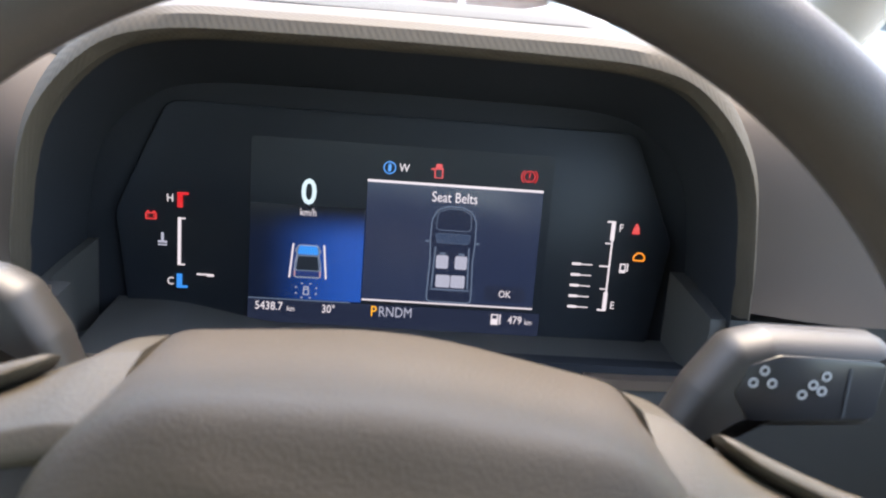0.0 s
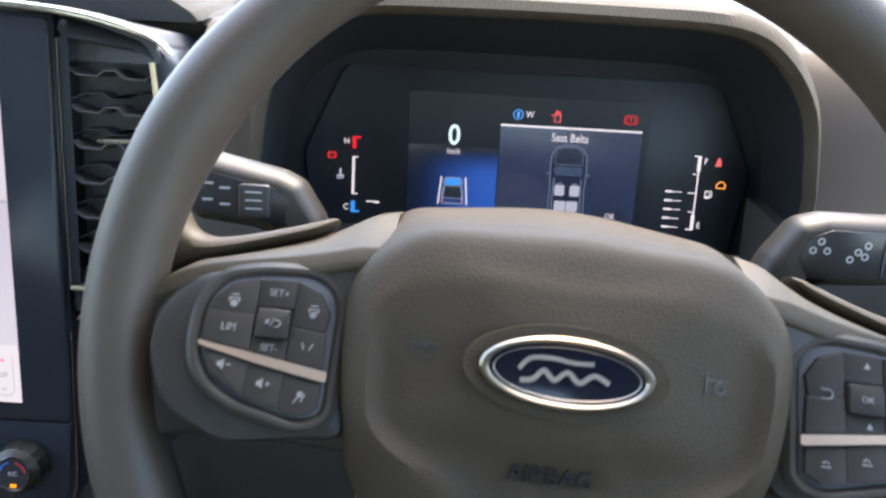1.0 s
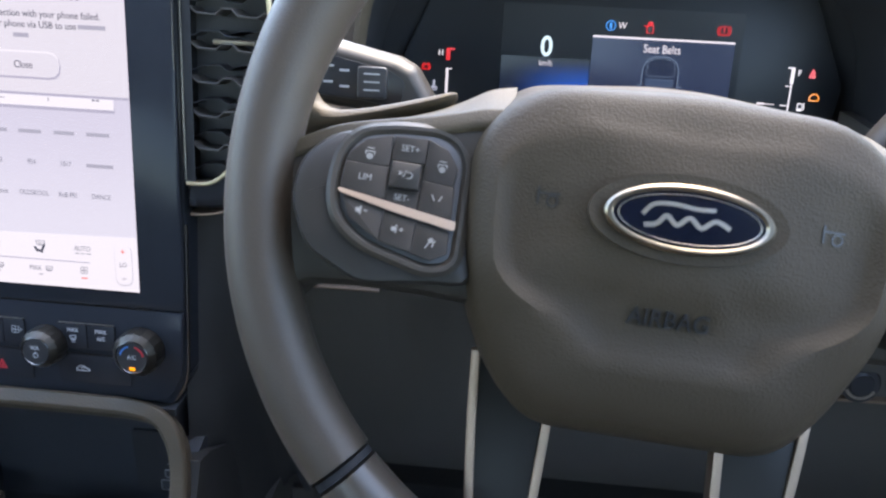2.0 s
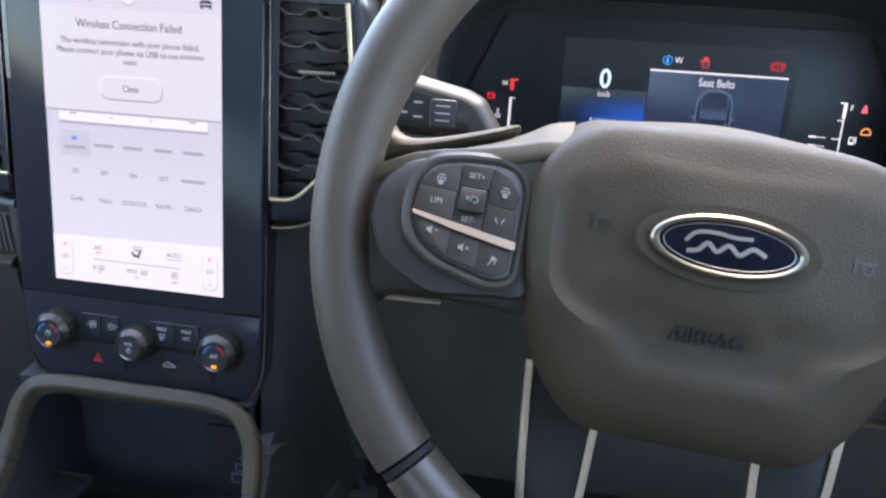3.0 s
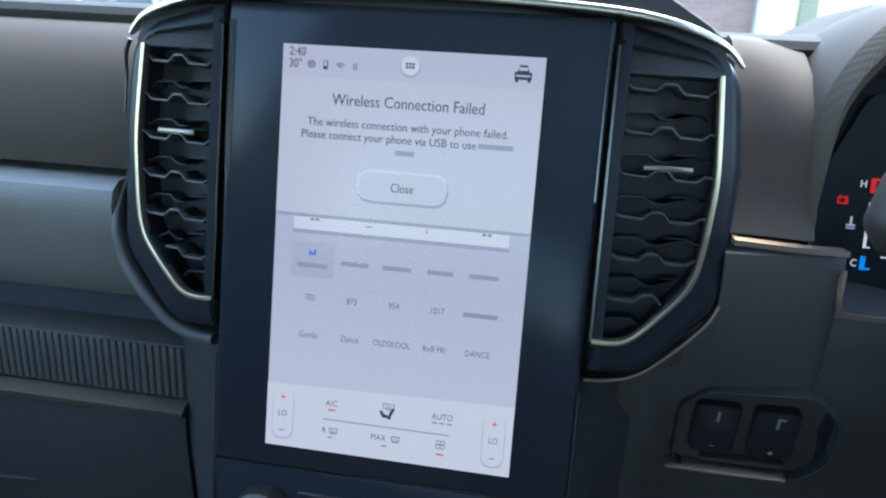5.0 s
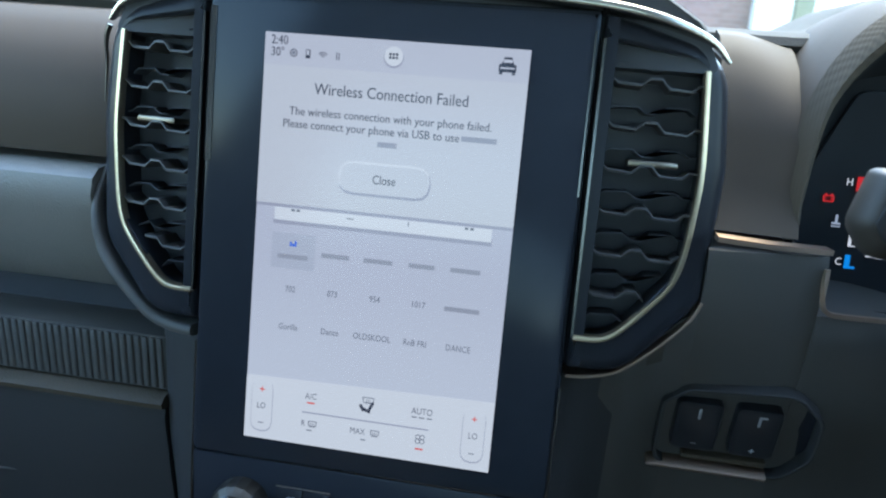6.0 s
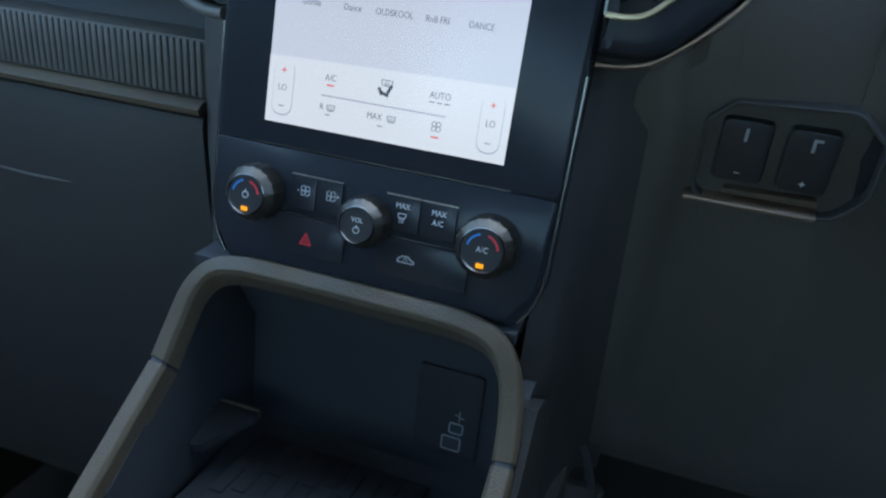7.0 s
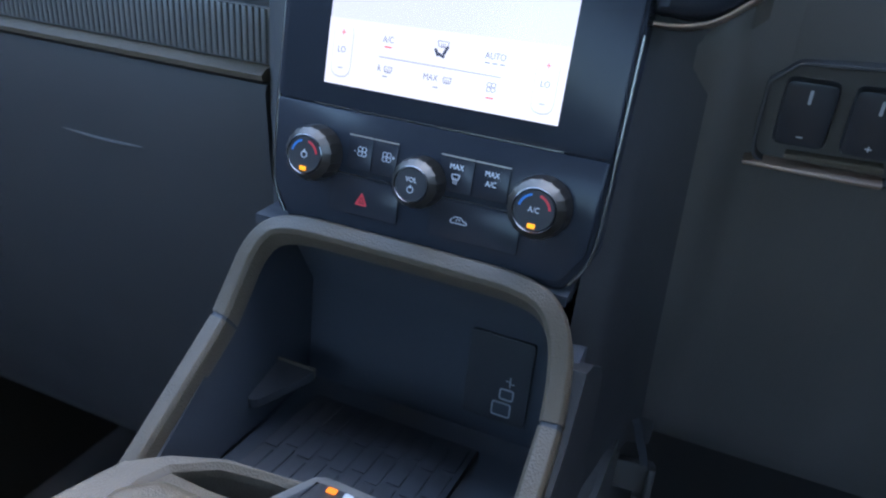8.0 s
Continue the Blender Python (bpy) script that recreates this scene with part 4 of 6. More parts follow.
for sg in (-1, 1):
    pts = smooth_path([(sg * 0.1735, 0.045, -0.026 if sg > 0 else -0.045), (sg * 0.1712, 0.010, -0.022), (sg * 0.1654, -0.0129, -0.020), (sg * 0.1553, -0.0264, -0.018), (sg * 0.1421, -0.0389, -0.016), (sg * 0.1283, -0.0491, -0.014), (sg * 0.1140, -0.0530, -0.012), (sg * 0.1020, -0.0535, -0.010)], 5)
    w = 0.0012 if sg > 0 else 0.0042
    pts = [(x - (0.0045 if sg < 0 else 0), y - (0.003 if sg < 0 else 0), z) for x, y, z in pts]
    pts = pts if sg < 0 else pts[9:]
    # Left: rounded moulding. Right: bronze line painted for the panel edge's highlight.
    part("surround_edge", sweep(bmesh.new(), pts, rounded([(-w, -0.02), (w, -0.02), (w * 0.8, 0.002), (-w * 0.8, 0.002)], w * 0.8, 3), taper=(lambda f: 0.3 + 0.7 * step01(0.0, 0.4, f)) if sg < 0 else None), PLASTIC if sg < 0 else BRONZE, unit)
    pts = smooth_path([(sg * 0.1002, -0.060, -0.0038), (sg * 0.0996, -0.110, -0.0038), (sg * 0.0986, -0.160, -0.0038), (sg * 0.0955, -0.177, -0.0038), (sg * 0.0885, -0.189, -0.0038)], 5)
    part("column_edge", sweep(bmesh.new(), pts, rounded([(-0.0009, -0.003), (0.0009, -0.003), (0.0008, 0.0006), (-0.0008, 0.0006)], 0.0005, 2)), DARKCHROME, unit)
screen = solid("touchscreen", box2(-0.068, -0.10875, 0.068, 0.10875), -0.0004, 0.0, UI_BACK, unit, 0.0, "lit pale lavender touchscreen with a connection notice")


def ui(name, x, y, w, h, mat, z=0.0004, r=0.0):
    return bar(name, x, y, w, h, z, mat, screen, r)


def tx(name, body, x, y, size, mat=None, squeeze=0.82, align="CENTER"):
    return words(name, body, x, y, 0.0014, size, mat or UI_TEXT, screen, squeeze, align, thick=0.00008)


ui("header", 0, 0.1008, 0.136, 0.0158, UI_HEAD, 0.0005)
ui("notice_shadow", 0, 0.0206, 0.136, 0.0018, UI_SHADE, 0.0003)
ui("notice_card", 0, 0.0570, 0.136, 0.0714, UI_CARD, 0.0004)
tx("clock", "2:40", -0.0598, 0.1048, 0.0064)
tx("outside_temperature", "30°", -0.0606, 0.0988, 0.0064)
ring("seat_icon", -0.0522, 0.0990, 0.0020, 0.0005, 0.0012, UI_TEXT, screen, 16)
ui("seat_icon_mark", -0.0522, 0.0990, 0.0016, 0.0016, UI_GREY, 0.0012)
ui("phone_icon", -0.0446, 0.0989, 0.0024, 0.0044, UI_TEXT, 0.0010, 0.0004)
ui("phone_icon_face", -0.0446, 0.0995, 0.0014, 0.0024, UI_HEAD, 0.0013)
for r in (0.0012, 0.0022, 0.0032):
    arc("wifi_icon", -0.0366, 0.0972, r, 0.0004, 45, 135, 0.0012, UI_TEXT, screen)
for x, d in ((-0.0294, 1), (-0.0282, -1)):
    ui("transfer_icon", x, 0.0988, 0.0004, 0.0036, UI_TEXT, 0.0012)
solid("menu_button_shadow", ellipse(0, 0.1003, 0.0052, 0.0052, 24), 0.0005, 0.0007, UI_SHADE, screen)
solid("menu_button", ellipse(0, 0.1009, 0.0048, 0.0048, 24), 0.0007, 0.0010, UI_WHITE, screen)
for i in range(3):
    for j in range(2):
        ui("menu_dot", -0.0017 + i * 0.0017, 0.1001 + j * 0.0017, 0.0012, 0.0012, UI_TEXT, 0.0013)
solid("car_icon_roof", [(0.0542, 0.1010), (0.0604, 0.1010), (0.0592, 0.1045), (0.0554, 0.1045)], 0.0006, 0.0010, UI_TEXT, screen)
ui("car_icon_body", 0.0573, 0.0992, 0.0086, 0.0038, UI_TEXT, 0.0010, 0.0006)
ui("car_icon_glass", 0.0573, 0.1026, 0.0044, 0.0016, UI_HEAD, 0.0013)
ui("car_icon_grille", 0.0573, 0.0992, 0.0070, 0.0008, UI_HEAD, 0.0013)
for x in (0.0542, 0.0604):
    ui("car_icon_wheel", x, 0.0972, 0.0016, 0.0022, UI_TEXT, 0.0010)
tx("notice_title", "Wireless Connection Failed", 0, 0.0815, 0.0082, squeeze=0.865)
tx("notice_text", "The wireless connection with your phone failed.", 0.0, 0.0697, 0.0060, squeeze=0.898)
tx("notice_text", "Please connect your phone via USB to use", -0.0558, 0.0632, 0.0060, squeeze=0.90, align="LEFT")
ui("notice_word_bar", 0.0466, 0.0632, 0.0178, 0.0026, UI_BAR, 0.0010)
ui("notice_word_bar", 0.0, 0.0566, 0.0100, 0.0026, UI_BAR, 0.0010)
ui("close_button_shadow", 0, 0.0380, 0.0486, 0.0166, UI_SHADE, 0.0006, 0.008)
ui("close_button_light", -0.0004, 0.0392, 0.0480, 0.0160, UI_WHITE, 0.0008, 0.008)
ui("close_button", 0, 0.0386, 0.0468, 0.0150, UI_CARD, 0.0010, 0.007)
tx("close_label", "Close", 0, 0.0384, 0.0066, squeeze=0.80)
ui("player_bar_shadow", 0, 0.0128, 0.1160, 0.0040, UI_SHADE, 0.0004)
ui("player_bar", 0, 0.0162, 0.1152, 0.0066, UI_WHITE, 0.0006)
for x in (-0.046, 0.046):
    for d in (-0.0014, 0.0014):
        ui("player_mark", x + d, 0.0186, 0.0018, 0.0012, UI_GREY, 0.0010)
ui("player_mark", -0.0165, 0.0172, 0.0036, 0.0005, UI_GREY, 0.0010)
ui("player_mark", 0.0145, 0.0176, 0.0005, 0.0024, UI_GREY, 0.0010)
ui("station_tile", -0.0462, -0.0032, 0.0240, 0.0190, UI_TILE, 0.0004, 0.001)
for i, h in enumerate((0.0024, 0.0014, 0.0030)):
    ui("station_icon", -0.0476 + i * 0.0013, -0.0006 + h / 2, 0.0011, h, UI_BLUE, 0.0008)
COLS = [-0.0462, -0.0230, 0.0, 0.0232, 0.0460]
for x, y, w in ((COLS[0], -0.0062, 0.0166), (COLS[1], -0.0036, 0.0150), (COLS[2], -0.0036, 0.0154), (COLS[3], -0.0035, 0.0136), (COLS[4], -0.0034, 0.0154), (COLS[4], -0.0238, 0.0182)):
    ui("station_name_bar", x, y, w, 0.0024, UI_BAR, 0.0008)
for x, body in zip(COLS, ("702", "873", "954", "1017")):
    tx("station_number", body, x, -0.0236, 0.0047, UI_GREY)
for x, body in zip(COLS, ("Gorilla", "Dance", "OLDSKOOL", "RnB FRI", "DANCE")):
    tx("station_name", body, x, -0.0442, 0.0047, UI_GREY)
solid("climate_bar", [(-0.068, -0.10875), (0.068, -0.10875), (0.068, -0.0705), (-0.068, -0.0735)], 0.0002, 0.0004, UI_WHITE, screen)
for x in (-0.0585, 0.0582):
    ui("temperature_pill_shadow", x, -0.0900, 0.0122, 0.0296, UI_SHADE, 0.0006, 0.006)
    ui("temperature_pill", x, -0.0895, 0.0116, 0.0292, UI_WHITE, 0.0008, 0.0056)
    tx("temperature_label", "LO", x, -0.0898, 0.0048, UI_GREY)
    ui("minus", x, -0.0995, 0.0030, 0.0005, UI_GREY, 0.0012)
    ui("plus", x, -0.0805, 0.0028, 0.0005, UI_RED, 0.0012)
    ui("plus", x, -0.0805, 0.0005, 0.0028, UI_RED, 0.0012)
tx("air_label", "A/C", -0.0308, -0.0808, 0.0048, UI_GREY)
tx("auto_label", "AUTO", 0.0303, -0.0805, 0.0050, UI_GREY)
tx("rear_label", "R", -0.0343, -0.0962, 0.0046, UI_GREY)
tx("max_label", "MAX", -0.0038, -0.0963, 0.0048, UI_GREY)
for x, y in ((-0.0308, -0.0846), (0.0302, -0.1013)):
    ui("active_mark", x, y, 0.0042, 0.0008, UI_RED, 0.0010)
for x, y in ((-0.0308, -0.1000), (-0.0005, -0.1008), (0.0262, -0.0840), (0.0303, -0.0840), (0.0344, -0.0840)):
    ui("idle_mark", x, y, 0.0028, 0.0006, UI_GREY, 0.0010)
ui("climate_rule", -0.0005, -0.0902, 0.0700, 0.0007, UI_SHADE, 0.0008)
# windscreen, seat and fan signs
for x, y, w in ((-0.0292, -0.0962, 0.0052), (0.0056, -0.0963, 0.0052), (0.0008, -0.0785, 0.0068)):
    lp = rounded([(x - w * 0.4, y - 0.0016), (x + w * 0.4, y - 0.0016), (x + w * 0.5, y + 0.0016), (x - w * 0.5, y + 0.0016)], 0.0006)
    part("heated_glass_icon", hoop(bmesh.new(), lp, inset(lp, 0.0004), 0.0008, 0.0011, 0.00002), UI_GREY, screen)
    for d in (-0.0010, 0.0, 0.0010):
        ui("heated_glass_wave", x + d, y - 0.0008, 0.0003, 0.0026, UI_GREY, 0.0011)
for x, y, w, h, a in ((-0.0024, -0.0830, 0.0016, 0.0042, 30), (0.0002, -0.0842, 0.0045, 0.0016, -20), (0.0026, -0.0815, 0.0016, 0.0050, -25)):
    ob = ui("airflow_icon", 0, 0, w, h, UI_TEXT, 0.0011, 0.0006)
    ob.matrix_basis = pose(x, y, 0, 0, 0, a)
for i in range(4):
    a = radians(45 + 90 * i)
    ring("fan_icon", 0.0303 + 0.0017 * math.cos(a), -0.0958 + 0.0017 * math.sin(a), 0.0014, 0.0004, 0.0011, UI_GREY, screen, 12)


def vent(flip):
    side = -1 if flip else 1
    ob = thing("air_vent", S, "upright black air vent with wavy slats and a chrome edge", "air vent", "centre air vents")
    inner = rounded(WI, [0.003, 0.008, 0.012, 0.04, 0.008, 0.003])
    if flip:
        inner = mirror(inner)
    bm = plate(bmesh.new(), inner, -0.034, -0.024)
    for v in bm.verts:
        wing(v)
    part("backing", bm, BLACK, ob)
    # chrome edge down the outer side and along the foot
    edge = smooth_path([(0.1535 * side, 0.106, 0), (0.1572 * side, 0.06, 0), (0.1560 * side, 0.034, 0), (0.1540 * side, 0.016, 0), (0.1507 * side, 0.0030, 0), (0.1445 * side, -0.0065, 0), (0.1290 * side, -0.0228, 0), (0.1218 * side, -0.0286, 0), (0.1150 * side, -0.0308, 0), (0.1035 * side, -0.0310, 0)], 5)
    bm = sweep(bmesh.new(), edge, rounded([(-0.0016, -0.007), (0.0016, -0.007), (0.0014, 0.0), (-0.0014, 0.0)], 0.0008, 2))
    for v in bm.verts:
        wing(v)
    part("chrome_edge", bm, CHROME, ob, "bright chrome edge")
    bm = sweep(bmesh.new(), [(0.1030 * side, -0.031, -0.002), (0.1028 * side, 0.04, -0.002), (0.1026 * side, 0.117, -0.002)], [(-0.0006, -0.003), (0.0006, -0.003), (0.0006, 0.001), (-0.0006, 0.001)])
    part("inner_edge", bm, DARKCHROME, ob)
    # broad wavy slats, coloured lighter for caught light, and thinner black ones set back between them
    wave = [(0.0, 0.0036), (0.05, 0.0034), (0.13, 0.0002), (0.35, -0.0004), (0.43, 0.0033), (0.54, 0.0033), (0.62, -0.0010), (0.84, -0.0014), (0.91, 0.0016), (1.0, 0.0013)]
    for k in range(13):
        v0 = 0.1076 - k * 0.0106
        lo, hi = 0.1045, 0.1562
        if v0 < 0.008:
            hi = 0.1215 + max(0.0, (v0 + 0.0305) / 0.037) * 0.031 - 0.003
        if v0 > 0.085:
            hi = 0.1530
        if hi - lo < 0.02:
            continue
        main = k % 2 == 1
        top = [(0.1045 + 0.0517 * f, v0 + (h if main else -0.8 * h)) for f, h in wave]
        top = [(x if side > 0 else -0.1045 - 0.1562 + x, y) for x, y in top]
        top = [(max(-hi, x) if side < 0 else min(hi, x), y) for x, y in top]
        top = [p for i, p in enumerate(top) if i == 0 or abs(p[0] - top[i - 1][0]) > 1e-5]
        th = 0.0014 if main else 0.0010
        lp = [(x, y - th / 2) for x, y in top] + [(x, y + th / 2) for x, y in top[::-1]]
        z1 = -0.0045 if main else -0.011
        bm = plate(bmesh.new(), lp, -0.026, z1, 0.0004)
        for v in bm.verts:
            wing(v)
        part("slat", bm, SLATLIT if main else BLACK, ob)
    bm = plate(bmesh.new(), box2(-0.0125, -0.0016, 0.0125, 0.0016, 0.001, 2), -0.030, -0.006, 0.0006)
    bm.transform(pose(side * 0.1330, 0.0590, 0))
    for v in bm.verts:
        wing(v)
    part("thumb_tab", bm, BADGERIM, ob, "bright thumb tab")


vent(False)
vent(True)

# ---- climate controls ----
climate = thing("climate_panel", S @ pose(0, -0.152, 0.0), "gloss black climate panel with three knurled knobs", "climate panel")
solid("fascia", rounded([(-0.0830, -0.0365), (0.0830, -0.0365), (0.0950, -0.0190), (0.0978, 0.0303), (-0.0978, 0.0303), (-0.0950, -0.0190)], [0.006, 0.006, 0.012, 0.002, 0.002, 0.012], 5), -0.0034, -0.0004, PIANO, climate, 0.0008)
solid("upper_rule", [(-0.0735, 0.0306), (0.0735, 0.0306), (0.0735, 0.0312), (-0.0735, 0.0312)], -0.003, -0.0005, DARKCHROME, climate)
for x, w in ((-0.0398, 0.0152), (-0.0242, 0.0152), (0.0188, 0.0196), (0.0390, 0.0196)):
    solid("button", box2(x - w / 2, -0.0015, x + w / 2, 0.0168, 0.0008), -0.0006, 0.0010, FASCIAKEY, climate, 0.0004)
    bar("button_top_line", x, 0.0176, w, 0.0007, 0.0012, SILVER, climate)
for x, w in ((-0.0345, 0.044), (0.0330, 0.052)):
    solid("lower_button", box2(x - w / 2, -0.0275, x + w / 2, -0.0062, 0.0012), -0.0006, 0.0008, FASCIAKEY, climate, 0.0005)
    bar("button_line", x, -0.0048, w, 0.0006, 0.0010, DARKCHROME, climate)
for x, s in ((-0.0395, "-"), (-0.0240, "+")):
    for i in range(4):
        a = radians(45 + 90 * i)
        ring("fan_icon", x + 0.001 + 0.0018 * math.cos(a), 0.0092 + 0.0018 * math.sin(a), 0.0015, 0.0003, 0.0013, MARK, climate, 12)
    words("fan_sign", s, x + (-0.0035 if s == "-" else 0.0050), 0.0092, 0.0012, 0.0042, MARK, climate)
for body, x, y in (("MAX", 0.0188, 0.0122), ("MAX", 0.0390, 0.0122), ("A/C", 0.0390, 0.0070)):
    words("button_label", body, x, y, 0.0012, 0.0042, MARK, climate, 0.9)
lp = rounded([(0.0170, 0.0052), (0.0206, 0.0052), (0.0214, 0.0084), (0.0162, 0.0084)], 0.0008)
part("defrost_icon", hoop(bmesh.new(), lp, inset(lp, 0.0004), 0.0010, 0.0013, 0.00002), MARK, climate)
for d in (-0.0010, 0, 0.0010):
    bar("defrost_wave", 0.0188 + d, 0.0048, 0.0003, 0.0034, 0.0014, MARK, climate)
lp = rounded([(-0.0395, -0.0212), (-0.0315, -0.0212), (-0.0355, -0.0136)], 0.0006)
part("hazard_icon", hoop(bmesh.new(), lp, inset(lp, 0.0011), 0.0008, 0.0011, 0.00002), MARKRED, climate, "red hazard triangle")
lp = rounded([(-0.0368, -0.0195), (-0.0342, -0.0195), (-0.0355, -0.0170)], 0.0003)
part("hazard_icon", hoop(bmesh.new(), lp, inset(lp, 0.0005), 0.0008, 0.0011, 0.00002), MARKRED, climate)
lp = rounded([(0.0194, -0.0180), (0.0290, -0.0180), (0.0293, -0.0165), (0.0270, -0.0157), (0.0254, -0.0142), (0.0220, -0.0142), (0.0196, -0.0160)], 0.0006)
part("recirculation_icon", hoop(bmesh.new(), lp, inset(lp, 0.0004), 0.0008, 0.0011, 0.00002), MARK, climate)
arc("recirculation_icon_arrow", 0.0240, -0.0163, 0.0011, 0.0003, -30, 210, 0.0012, MARK, climate)


def knob(x, y, r, marks):
    ob = thing("knob", pose(x, y, 0.0), "round gloss black knob with a knurled chrome-edged ring", "")
    ob.parent = climate
    n = 36
    rows = []
    for rr, z, amp in ((1.02, 0.0005, 0.0), (1.02, 0.0030, 0.010), (1.0, 0.0090, 0.020), (0.955, 0.0118, 0.016), (0.76, 0.0150, 0.0), (0.72, 0.0156, 0.0), (0.68, 0.0150, 0.0)):
        rows.append([((rr + (amp if i % 2 else -amp)) * r * math.cos(2 * math.pi * i / n), (rr + (amp if i % 2 else -amp)) * r * math.sin(2 * math.pi * i / n), z) for i in range(n)])
    part("grip", loft(bmesh.new(), rows), KNURL, ob, sharp=12)
    part("grip_ring", lathe(bmesh.new(), ((r * 0.730, 0.0150), (r * 0.726, 0.0157), (r * 0.705, 0.0160), (r * 0.685, 0.0156)), 40, cap=False), DARKCHROME, ob, "dark chrome ring")
    cap = part("cap", lathe(bmesh.new(), ((r * 0.69, 0.0130), (r * 0.68, 0.0150), (r * 0.65, 0.0157), (r * 0.3, 0.0156), (0.0003, 0.0155)), 40), SATIN, ob)
    z = 0.0161
    if marks == "vol":
        words("label", "VOL", 0, 0.0026, z, 0.0038, MARK, cap, 0.9)
        ring("power_icon", 0, -0.0027, 0.0019, 0.0004, z, MARK, cap, 16)
        bar("power_icon_bar", 0, -0.0010, 0.0005, 0.0018, z + 0.0001, MARK, cap)
    else:
        arc("cold_arc", 0, 0, r * 0.54, 0.0011, 105, 170, z, MARKBLUE, cap)
        arc("hot_arc", 0, 0, r * 0.54, 0.0011, 10, 75, z, MARKRED, cap)
        bar("lamp", 0, -r * 0.50, 0.0040, 0.0024, z + 0.0001, LAMP_AMBER, cap, 0.0003)
        if marks == "ac":
            words("label", "A/C", 0, 0.0002, z, 0.0041, MARK, cap, 0.9)
        else:
            ring("power_icon", 0, 0.0, 0.0020, 0.0005, z, MARK, cap, 16)
            bar("power_icon_bar", 0, 0.0020, 0.0005, 0.0018, z + 0.0001, MARK, cap)


knob(-0.0665, 0.0035, 0.0155, "power")
knob(0.0, 0.0005, 0.0138, "vol")
knob(0.0680, 0.0020, 0.0160, "ac")

# ---- switch panel beside the steering column ----
sw = thing("light_switch_panel", pose(-0.199, 0.3325, 0.984, 102), "recessed black lighting switch panel in the knee panel", "switch panel")
lo = rounded([(-0.043, -0.029), (0.030, -0.029), (0.044, -0.012), (0.044, 0.018), (0.026, 0.034), (-0.030, 0.030), (-0.043, 0.018)], [0.012, 0.016, 0.014, 0.014, 0.016, 0.008, 0.008], 6)
part("surround", hoop(bmesh.new(), lo, inset(lo, 0.0020), -0.014, 0.0002, 0.0004), LIDSHADE, sw)
solid("recess", inset(lo, 0.0022), -0.018, -0.009, WINGBLACK, sw)
# Bronze here paints the tan reflection on the black panel's lip.
solid("lower_lip_sheen", rounded([(-0.0455, -0.0290), (0.0215, -0.0290), (0.0225, -0.0262), (-0.0455, -0.0262)], 0.0012), -0.009, 0.0030, BRONZE, sw, 0.0012, "lower lip, bronze coloured for its tan reflection")
solid("inner_lip", rounded([(-0.026, -0.0232), (0.021, -0.0232), (0.021, -0.0190), (-0.026, -0.0206)], 0.0012), -0.009, -0.0020, GREYPL, sw, 0.001)
for x in (-0.0215, 0.0105):
    solid("toggle", box2(x - 0.0125, -0.0155, x + 0.0125, 0.020, 0.004), -0.009, -0.0008, BUTTON, sw, 0.002)
    bar("toggle_mark", x, 0.0125, 0.0016, 0.0075, -0.0004, MARKDIM, sw, 0.0006)
bar("minus_mark", -0.0215, -0.0095, 0.0030, 0.0006, -0.0004, MARK, sw)
bar("plus_mark", 0.0105, -0.0095, 0.0030, 0.0006, -0.0004, MARK, sw)
bar("plus_mark", 0.0105, -0.0095, 0.0006, 0.0030, -0.0003, MARK, sw)
bar("toggle_mark", 0.0125, 0.0155, 0.0036, 0.0014, -0.0004, MARKDIM, sw, 0.0006)


# ---- steering wheel ----
from mathutils.bvhtree import BVHTree

W = pose(-0.0192, 0.145, 1.115, 62.25) @ pose(0, 0, 0, 0, 0, -4)
wheel = thing("steering_wheel", W, "dark leather-wrapped four-spoke steering wheel with control pods", "steering wheel")
RIM, TUBE = 0.1755, 0.0155


def rim_mesh(a0, a1, grow, n=120):
    """A stretch of the rim between two angles; grow thickens the grip."""
    loops = []
    for i in range(n + 1):
        a = radians(a0 + (a1 - a0) * i / n)
        swell = 1 + 0.10 * math.exp(-((math.sin(a) - 0.45) / 0.22) ** 2)
        r = TUBE * swell + grow
        loops.append([((RIM + r * 0.96 * math.cos(b)) * math.cos(a), (RIM + r * 0.96 * math.cos(b)) * math.sin(a), r * 1.06 * math.sin(b)) for b in (2 * math.pi * k / 20 for k in range(20))])
    return loft(bmesh.new(), loops)


part("rim", rim_mesh(-45, 225, 0.0), RIMSHADE, wheel, "dark grained leather rim")
part("rim_foot", rim_mesh(227, 313, -0.0006, 50), RIMFOOT, wheel, "smooth satin black lower rim")
for a in (-46, 226):
    part("rim_seam", rim_mesh(a - 0.55, a + 0.55, -0.0012, 3), LINERBLACK, wheel)

HUB = [(-0.050, -0.0965), (0.050, -0.0965), (0.069, -0.078), (0.0845, -0.048), (0.0895, -0.018), (0.0895, 0.0225), (0.0655, 0.0455), (0.0, 0.0510), (-0.0655, 0.0455), (-0.0895, 0.0225), (-0.0885, -0.018), (-0.0845, -0.048), (-0.069, -0.078)]
hl = rounded(HUB, [0.2, 0.2, 0.2, 0.2, 0.2, 0.05, 0.05, 0.2, 0.05, 0.05, 0.2, 0.2, 0.2], 5)


